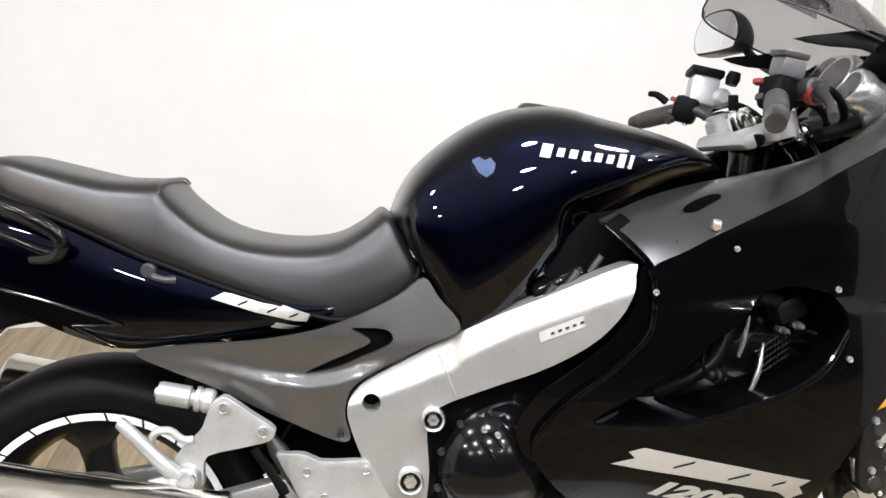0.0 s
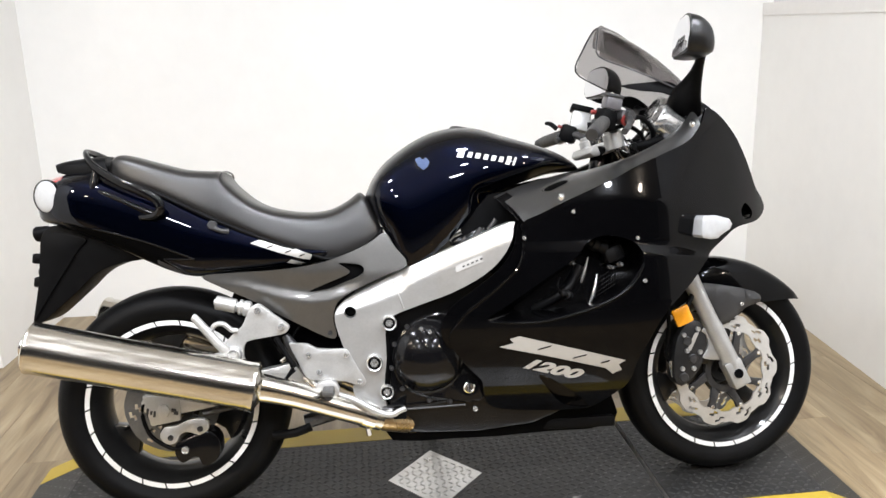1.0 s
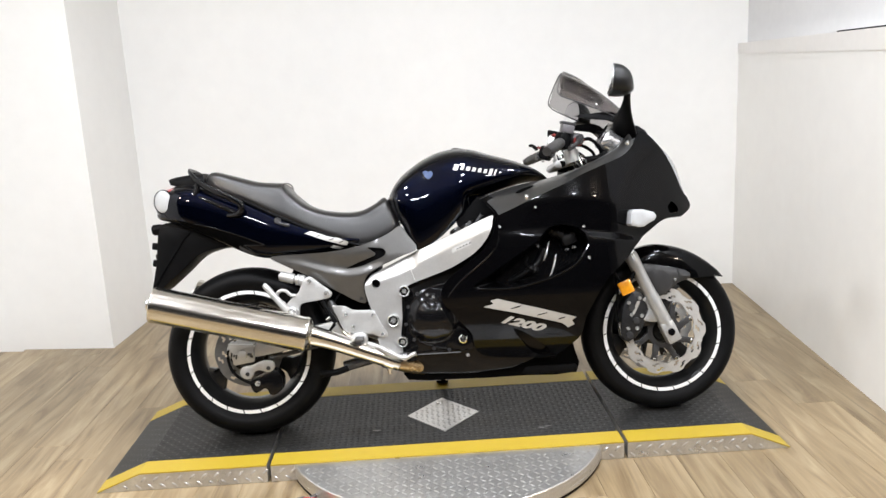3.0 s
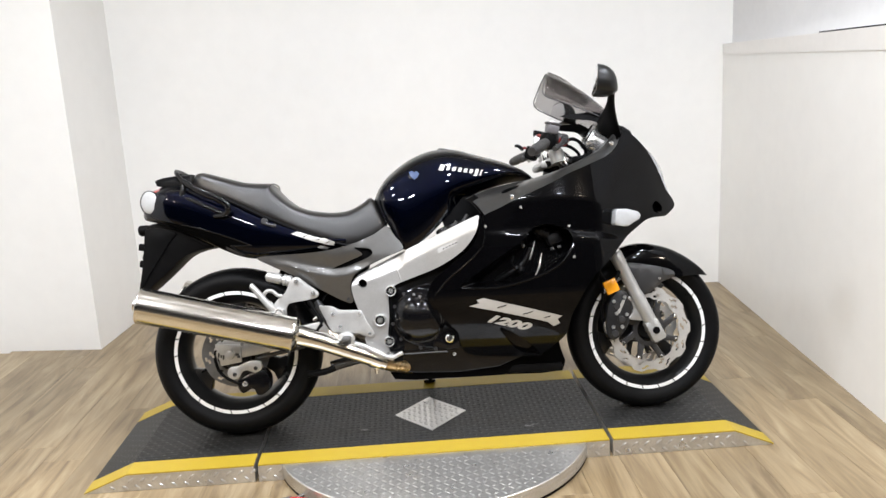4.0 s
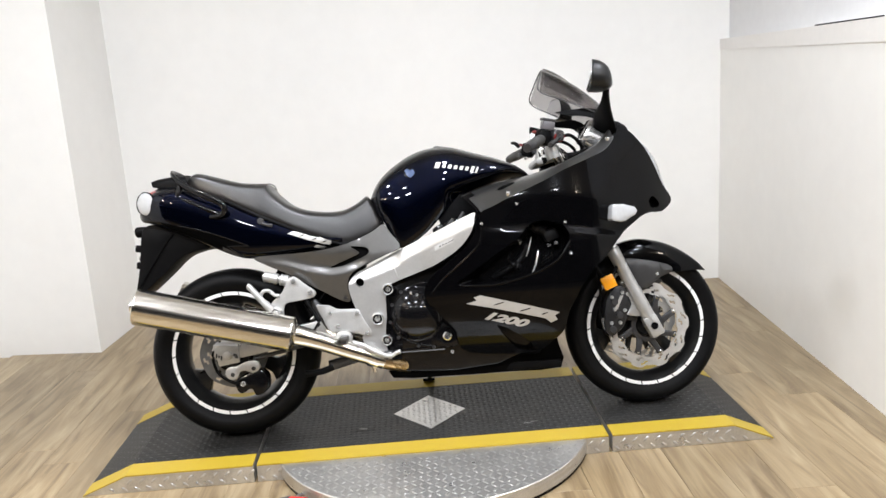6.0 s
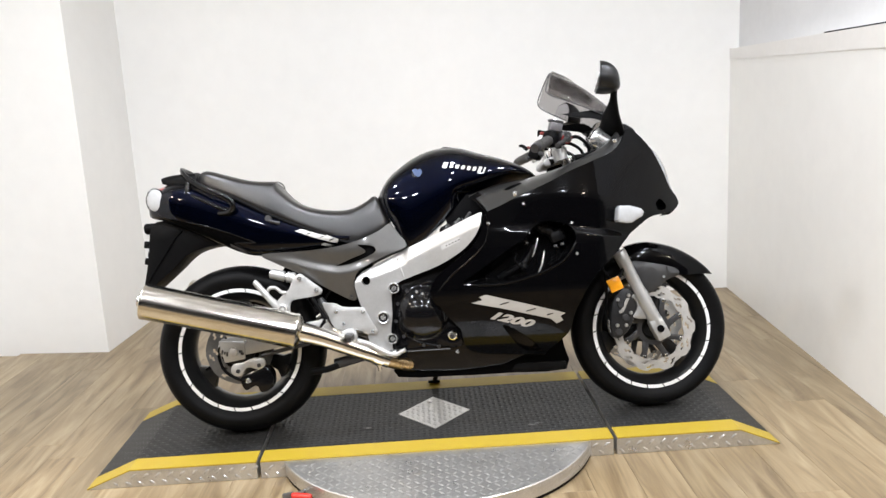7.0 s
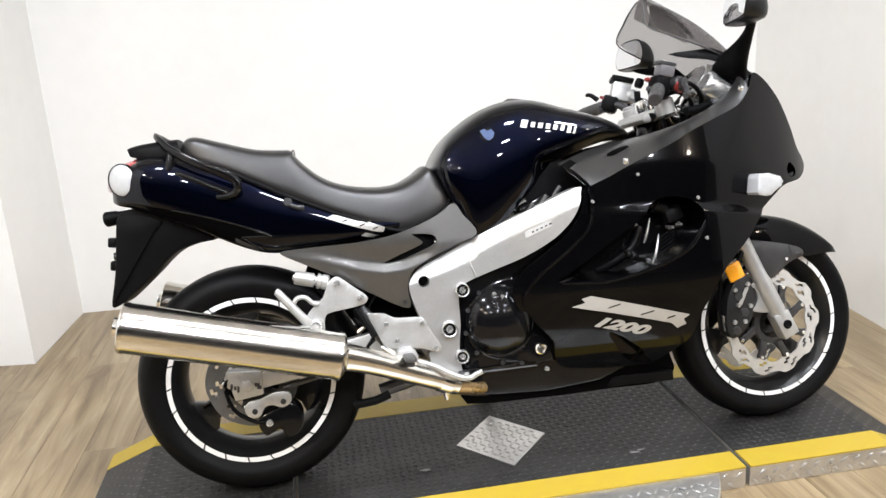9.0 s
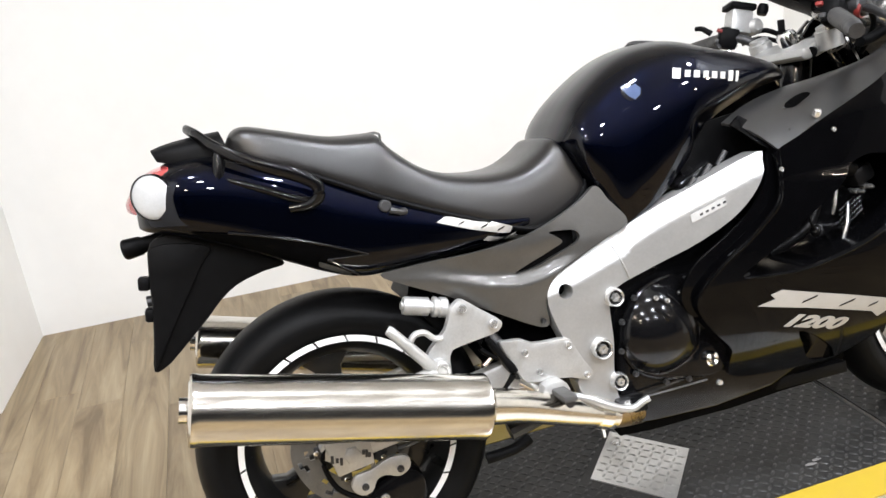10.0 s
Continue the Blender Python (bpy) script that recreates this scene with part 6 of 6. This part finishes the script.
    for bx, bz in ((0.163, 0.712), (0.288, 0.774), (0.452, 0.703), (0.462, 0.596)):
        y = onto(ff, bx, bz)
        if y is not None:
            bolt(ff, bx, y - 0.0005, bz, 0.005, 0.003)
    # belly pan
    pan = [(-0.178, 0.222), (-0.05, 0.262), (0.05, 0.286), (0.12, 0.276), (0.20, 0.262), (0.315, 0.256), (0.37, 0.285), (0.415, 0.33), (0.44, 0.25), (0.444, 0.168), (0.25, 0.166), (0.0, 0.166), (-0.184, 0.170)]
    pw = lambda x, z: (0.105 + 0.12 * (z - 0.16)) * (1 - 0.40 * max(0, (x - 0.1) / 0.34)) + 0.010
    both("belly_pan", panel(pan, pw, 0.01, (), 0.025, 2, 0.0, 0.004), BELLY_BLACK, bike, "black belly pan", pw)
    part("belly_floor", prism([(-0.18, 0.172), (0.44, 0.170), (0.44, 0.20), (-0.18, 0.20)], -0.1, 0.1, 1, 0.004), BLACK_PLASTIC, bike)
    # model mark on the fairing in slanted plain shapes
    band = [(0.092, 0.437), (0.128, 0.447), (0.118, 0.458), (0.142, 0.465), (0.300, 0.424), (0.415, 0.392), (0.398, 0.381), (0.408, 0.366), (0.385, 0.355), (0.365, 0.372), (0.32, 0.384), (0.20, 0.414)]
    mark = decal("model_mark", band, ff, DECAL, ff, "silver slanted model mark", 0.0016, 1, 0.012)
    for cx, cz, wd in ((0.205, 0.433, 0.034), (0.295, 0.407, 0.036), (0.362, 0.390, 0.022)):
        decal("mark_slit", sheared(cx, cz, wd, 0.0032, 1.4, 0.24), ff, DECAL_DARK, mark, "dark slit", 0.0024, 1, 0.012)
    digits("1200", 0.144, 0.384, 0.028, -0.262, 1.95, ff, DECAL, ff, "silver number 1200")

    # upper panel beside the tank
    A = [(0.107, -0.19, 0.818), (0.174, -0.165, 0.842), (0.23, -0.155, 0.858), (0.30, -0.155, 0.872), (0.36, -0.175, 0.882), (0.45, -0.22, 0.905), (0.542, -0.215, 0.945), (0.61, -0.195, 0.985), (0.655, -0.175, 1.03)]
    B = [(x, 0.001 - W_FAIR(x, z), z) for x, z in ((0.164, 0.752), (0.215, 0.775), (0.262, 0.797), (0.336, 0.828), (0.40, 0.855), (0.459, 0.884), (0.545, 0.918), (0.618, 0.950), (0.662, 0.992))]
    bm = bmesh.new()
    sa, sb = spline(A, 4, False), spline(B, 4, False)
    grid = []
    for p, q in zip(sa, sb):
        line = []
        for j in range(7):
            t = j / 6
            c = p.lerp(q, t) + Vector((0, 0, 0.012 * math.sin(math.pi * t)))
            line.append(bm.verts.new(c))
        grid.append(line)
    for g, h in zip(grid, grid[1:]):
        for j in range(6):
            bm.faces.new((g[j], g[j + 1], h[j + 1], h[j]))
    bmesh.ops.recalc_face_normals(bm, faces=bm.faces)
    bmesh.ops.solidify(bm, geom=bm.faces[:], thickness=0.006)
    ip = both("upper_panel", bm, UPPER_SATIN, bike, "satin grey-black panel between tank and fairing")
    for bx, by, bz in ((0.262, -0.290, 0.812), (0.64, -0.218, 0.993)):
        part("panel_bolt", stepped((bx, by - 0.004, bz + 0.006), (bx, by + 0.004, bz - 0.006), [(0, 0.003), (0.15, 0.007), (0.5, 0.0085), (1, 0.0085)], 14), BRIGHT, ip)
    slot = [(0.232, 0.829), (0.240, 0.838), (0.267, 0.849), (0.291, 0.855), (0.294, 0.850), (0.270, 0.839), (0.246, 0.829)]
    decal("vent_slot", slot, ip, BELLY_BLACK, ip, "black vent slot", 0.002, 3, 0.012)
    tri_pts = [(0.107, 0.812), (0.155, 0.755), (0.17, 0.775), (0.16, 0.81), (0.14, 0.828)]
    part("panel_flap", panel(tri_pts, lambda x, z: 0.240 - 0.9 * (z - 0.79), 0.006, (), 0.02, 1, 0, 0.001), FAIRING_PAINT, ip)
    part("throttle_body", block(0.10, 0.10, 0.06, pose(0.05, -0.13, 0.70, 0, -25, 0), 0.012), ENGINE_BLACK, bike)
    for i in range(3):
        part("throttle_link", rod([(0.01 + 0.04 * i, -0.185, 0.688 + 0.022 * i), (0.03 + 0.04 * i, -0.19, 0.715 + 0.022 * i)], 0.006, 8, 1), DARK_METAL, bike)
    part("inner_shroud", panel([(0.02, 0.74), (0.10, 0.825), (0.24, 0.84), (0.24, 0.62), (0.16, 0.60), (0.05, 0.64)], 0.15, 0.01, (), 0.04, 1, 0, 0), BLACK_PLASTIC, bike)

    # nose: headlight, screen, signals, mirrors
    hl = [(0.70, 1.06, 0.715, 1.00, 0.115), (0.755, 1.025, 0.755, 0.955, 0.120), (0.816, 0.985, 0.80, 0.90, 0.110), (0.861, 0.922, 0.83, 0.845, 0.095), (0.882, 0.855, 0.845, 0.80, 0.082), (0.900, 0.80, 0.87, 0.77, 0.07), (0.900, 0.765, 0.87, 0.745, 0.06), (0.86, 0.735, 0.83, 0.735, 0.05)]
    part("headlight", saddle(hl, ROUND, 5, 4), HEAD_LENS, bike, "clear headlight lens in the nose")
    brow = [(0.64, 1.085, 0.66, 1.02, 0.150), (0.69, 1.072, 0.70, 1.01, 0.140), (0.735, 1.046, 0.735, 0.99, 0.130), (0.76, 1.028, 0.755, 0.975, 0.122)]
    part("nose_brow", saddle(brow, ROUND, 4, 4), FAIRING_PAINT, bike)
    chin = [(0.80, 0.805, 0.79, 0.745, 0.135), (0.84, 0.805, 0.82, 0.745, 0.125), (0.885, 0.795, 0.86, 0.742, 0.098), (0.905, 0.775, 0.885, 0.745, 0.075), (0.895, 0.75, 0.87, 0.73, 0.06)]
    part("nose_chin", saddle(chin, ROUND, 4, 4), FAIRING_PAINT, bike)
    both("front_signal", panel([(0.608, 0.706), (0.613, 0.746), (0.620, 0.755), (0.665, 0.754), (0.703, 0.745), (0.714, 0.731), (0.705, 0.716), (0.660, 0.694), (0.645, 0.693), (0.613, 0.699)], lambda x, z: 0.331 - 0.50 * max(0, x - 0.61) - 2 * (z - 0.725) ** 2, 0.06, (), 0.02, 1, 0.008, 0.005), LENS, bike, "clear white front signal lens")
    screen_rows = [(0.735, 1.05, 0.70, 1.045, 0.11), (0.66, 1.14, 0.66, 1.078, 0.145), (0.58, 1.215, 0.58, 1.115, 0.155), (0.50, 1.265, 0.50, 1.15, 0.148), (0.455, 1.288, 0.425, 1.19, 0.118)]
    us = spline(screen_rows, 5, False)
    sec = spline([(0, 1, 0), (0.4, 0.95, 0), (0.75, 0.72, 0), (0.95, 0.35, 0), (1, 0, 0)], 4, False)
    bm = bmesh.new()
    grid = []
    for q in us:
        tx, tz, lx, lz, wv = q
        ring = [(-s.x, s.y) for s in reversed(sec)] + [(s.x, s.y) for s in sec[1:]]
        grid.append([bm.verts.new((lx + (tx - lx) * h, s * wv, lz + (tz - lz) * h)) for s, h in ring])
    for g, h in zip(grid, grid[1:]):
        for j in range(len(g) - 1):
            bm.faces.new((g[j], g[j + 1], h[j + 1], h[j]))
    bmesh.ops.recalc_face_normals(bm, faces=bm.faces)
    bmesh.ops.solidify(bm, geom=bm.faces[:], thickness=0.003)
    scr = part("windscreen", bm, GLASS, bike, "smoked clear windscreen", 60)
    bubble_rows = spline([(0.61, 1.192, 0.61, 1.165, 0.025), (0.56, 1.240, 0.56, 1.198, 0.05), (0.51, 1.276, 0.51, 1.226, 0.06), (0.465, 1.297, 0.46, 1.248, 0.055)], 4, False)
    bm = bmesh.new()
    grid = []
    for tx, tz, lx, lz, wv in bubble_rows:
        grid.append([bm.verts.new((lx + (tx - lx) * h, s * wv, lz + (tz - lz) * h)) for s, h in [(-q.x, q.y) for q in reversed(sec)] + [(q.x, q.y) for q in sec[1:]]])
    for g, h in zip(grid, grid[1:]):
        for j in range(len(g) - 1):
            bm.faces.new((g[j], g[j + 1], h[j + 1], h[j]))
    bmesh.ops.recalc_face_normals(bm, faces=bm.faces)
    bmesh.ops.solidify(bm, geom=bm.faces[:], thickness=0.002)
    part("screen_bubble", bm, GLASS, scr, "raised smoked middle of the screen", 60)
    edge = [(0.70, -0.112, 1.047), (0.66, -0.146, 1.079), (0.58, -0.156, 1.116), (0.50, -0.149, 1.151), (0.425, -0.119, 1.19), (0.436, -0.07, 1.245), (0.452, -0.03, 1.283), (0.455, 0.0, 1.289)]
    part("screen_crease", rod([(0.458, -0.055, 1.262), (0.449, -0.088, 1.225), (0.452, -0.110, 1.19), (0.482, -0.120, 1.172), (0.525, -0.120, 1.160), (0.56, -0.112, 1.162)], [0.0012, 0.0016, 0.002, 0.002, 0.0016, 0.0008], 8, 4), BRIGHT, scr, "bright crease of the screen")
    part("screen_edge", rod(edge + [(x, -y, z) for x, y, z in reversed(edge[:-1])], 0.0022, 8, 4), DARK_METAL, scr)
    w_hood = lambda x, z: 0.158 - 0.25 * max(0.0, z - 1.07) - 0.12 * max(0.0, 0.55 - x)
    both("dash_hood", panel([(0.474, 1.108), (0.54, 1.114), (0.606, 1.117), (0.65, 1.092), (0.70, 1.050), (0.675, 1.046), (0.63, 1.068), (0.585, 1.086), (0.53, 1.092)], w_hood, 0.006, (), 0.02, 2, 0.0, 0.002), BLACK_PLASTIC, bike, "black hood under the screen's edge")
    for sgn in (-1, 1):
        st = part("mirror_stem", loft([(0.655, sgn * 0.130, 1.045), (0.645, sgn * 0.175, 1.070), (0.636, sgn * 0.225, 1.090), (0.628, sgn * 0.275, 1.112), (0.622, sgn * 0.315, 1.138), (0.618, sgn * 0.345, 1.172)], (0.78, 0, -0.6), [(0.050, 0.020), (0.042, 0.017), (0.029, 0.014), (0.018, 0.011), (0.012, 0.010), (0.013, 0.011)]), BLACK_PLASTIC, bike, "black mirror stem")
        head = [(0.0, 0.097, 0.0, 0.0, 0.085), (0.032, 0.093, 0.031, 0.0, 0.083), (0.060, 0.078, 0.058, 0.003, 0.073), (0.077, 0.055, 0.075, 0.007, 0.054), (0.087, 0.028, 0.086, 0.014, 0.022)]
        dome = [(0, 1), (0.45, 0.975), (0.75, 0.86), (0.93, 0.64), (1.0, 0.40), (0.93, 0.14), (0.72, 0.0)]
        place = Matrix.Translation((0.556, sgn * 0.352, 1.147)) @ pose(0, 0, 0, 0, 8, 16 if sgn > 0 else -6) @ Matrix.Diagonal((0.86, 0.9, 1.0, 1))
        bm = saddle(head, dome, 5, 4)
        bm.transform(place)
        mh = part("mirror_head", bm, SATIN_BLACK, st, "satin black mirror housing", 50)
        half = [(0.079 * u, 0.005 + 0.087 * v) for u, v in dome]
        face = prism(half + [(-y, z) for y, z in reversed(half[1:])], -0.0015, 0.0015, 3, 0.0005)
        face.transform(place @ Matrix.Translation((-0.0025, 0, 0)) @ pose(0, 0, 0, 0, 0, 90))
        part("mirror_glass", face, MIRROR, mh, "mirror glass")

    for ob in bike.children_recursive:
        if ob not in kept:
            ob.data.transform(STANCE)
    turn = Matrix.Translation((FX, 0, FZ)) @ pose(0, 0, 0, 0, 0, 3) @ Matrix.Translation((-FX, 0, -FZ))
    for ob in (front, *front.children_recursive):
        ob.data.transform(turn)
    build_cockpit(bike)
    return bike


# ---- build ----
floor = build_room()
for i in range(5):
    for j in range(3):
        lx, ly = -2.8 + 1.4 * i, -0.8 - 1.5 * j
        ceiling_lamp(lx, ly)
        area_lamp("spot_light", lx, ly, CEIL - 0.03, 0.2, 0.2, LAMP_W, (1.12, 0.96, 0.78) if i in (0, 4) else (0.945, 0.985, 1.07))
build_platform()
build_turntable()
build_motorcycle()

# floor planks
PLANK_W, PLANK_L = 0.152, 1.22
bm = bmesh.new()
bmesh.ops.create_cube(bm, size=1, matrix=Matrix.Diagonal((PLANK_W - 0.0006, PLANK_L - 0.0006, 0.012, 1)))
bmesh.ops.bevel(bm, geom=[e for e in bm.edges if all(v.co.z > 0 for v in e.verts)], offset=0.0006, segments=1, affect="EDGES")
plank_mesh = bpy.data.meshes.new("plank")
bm.to_mesh(plank_mesh)
bm.free()
plank_mesh.materials.append(OAK)
for i in range(-15, 15):
    off = random.random() * PLANK_L
    for j in range(-2, 2):
        ob = new("plank", plank_mesh)
        ob.parent = floor
        x, y = (i + 0.5) * PLANK_W, j * PLANK_L + off
        ob.matrix_basis = pose(x, y, -0.006)
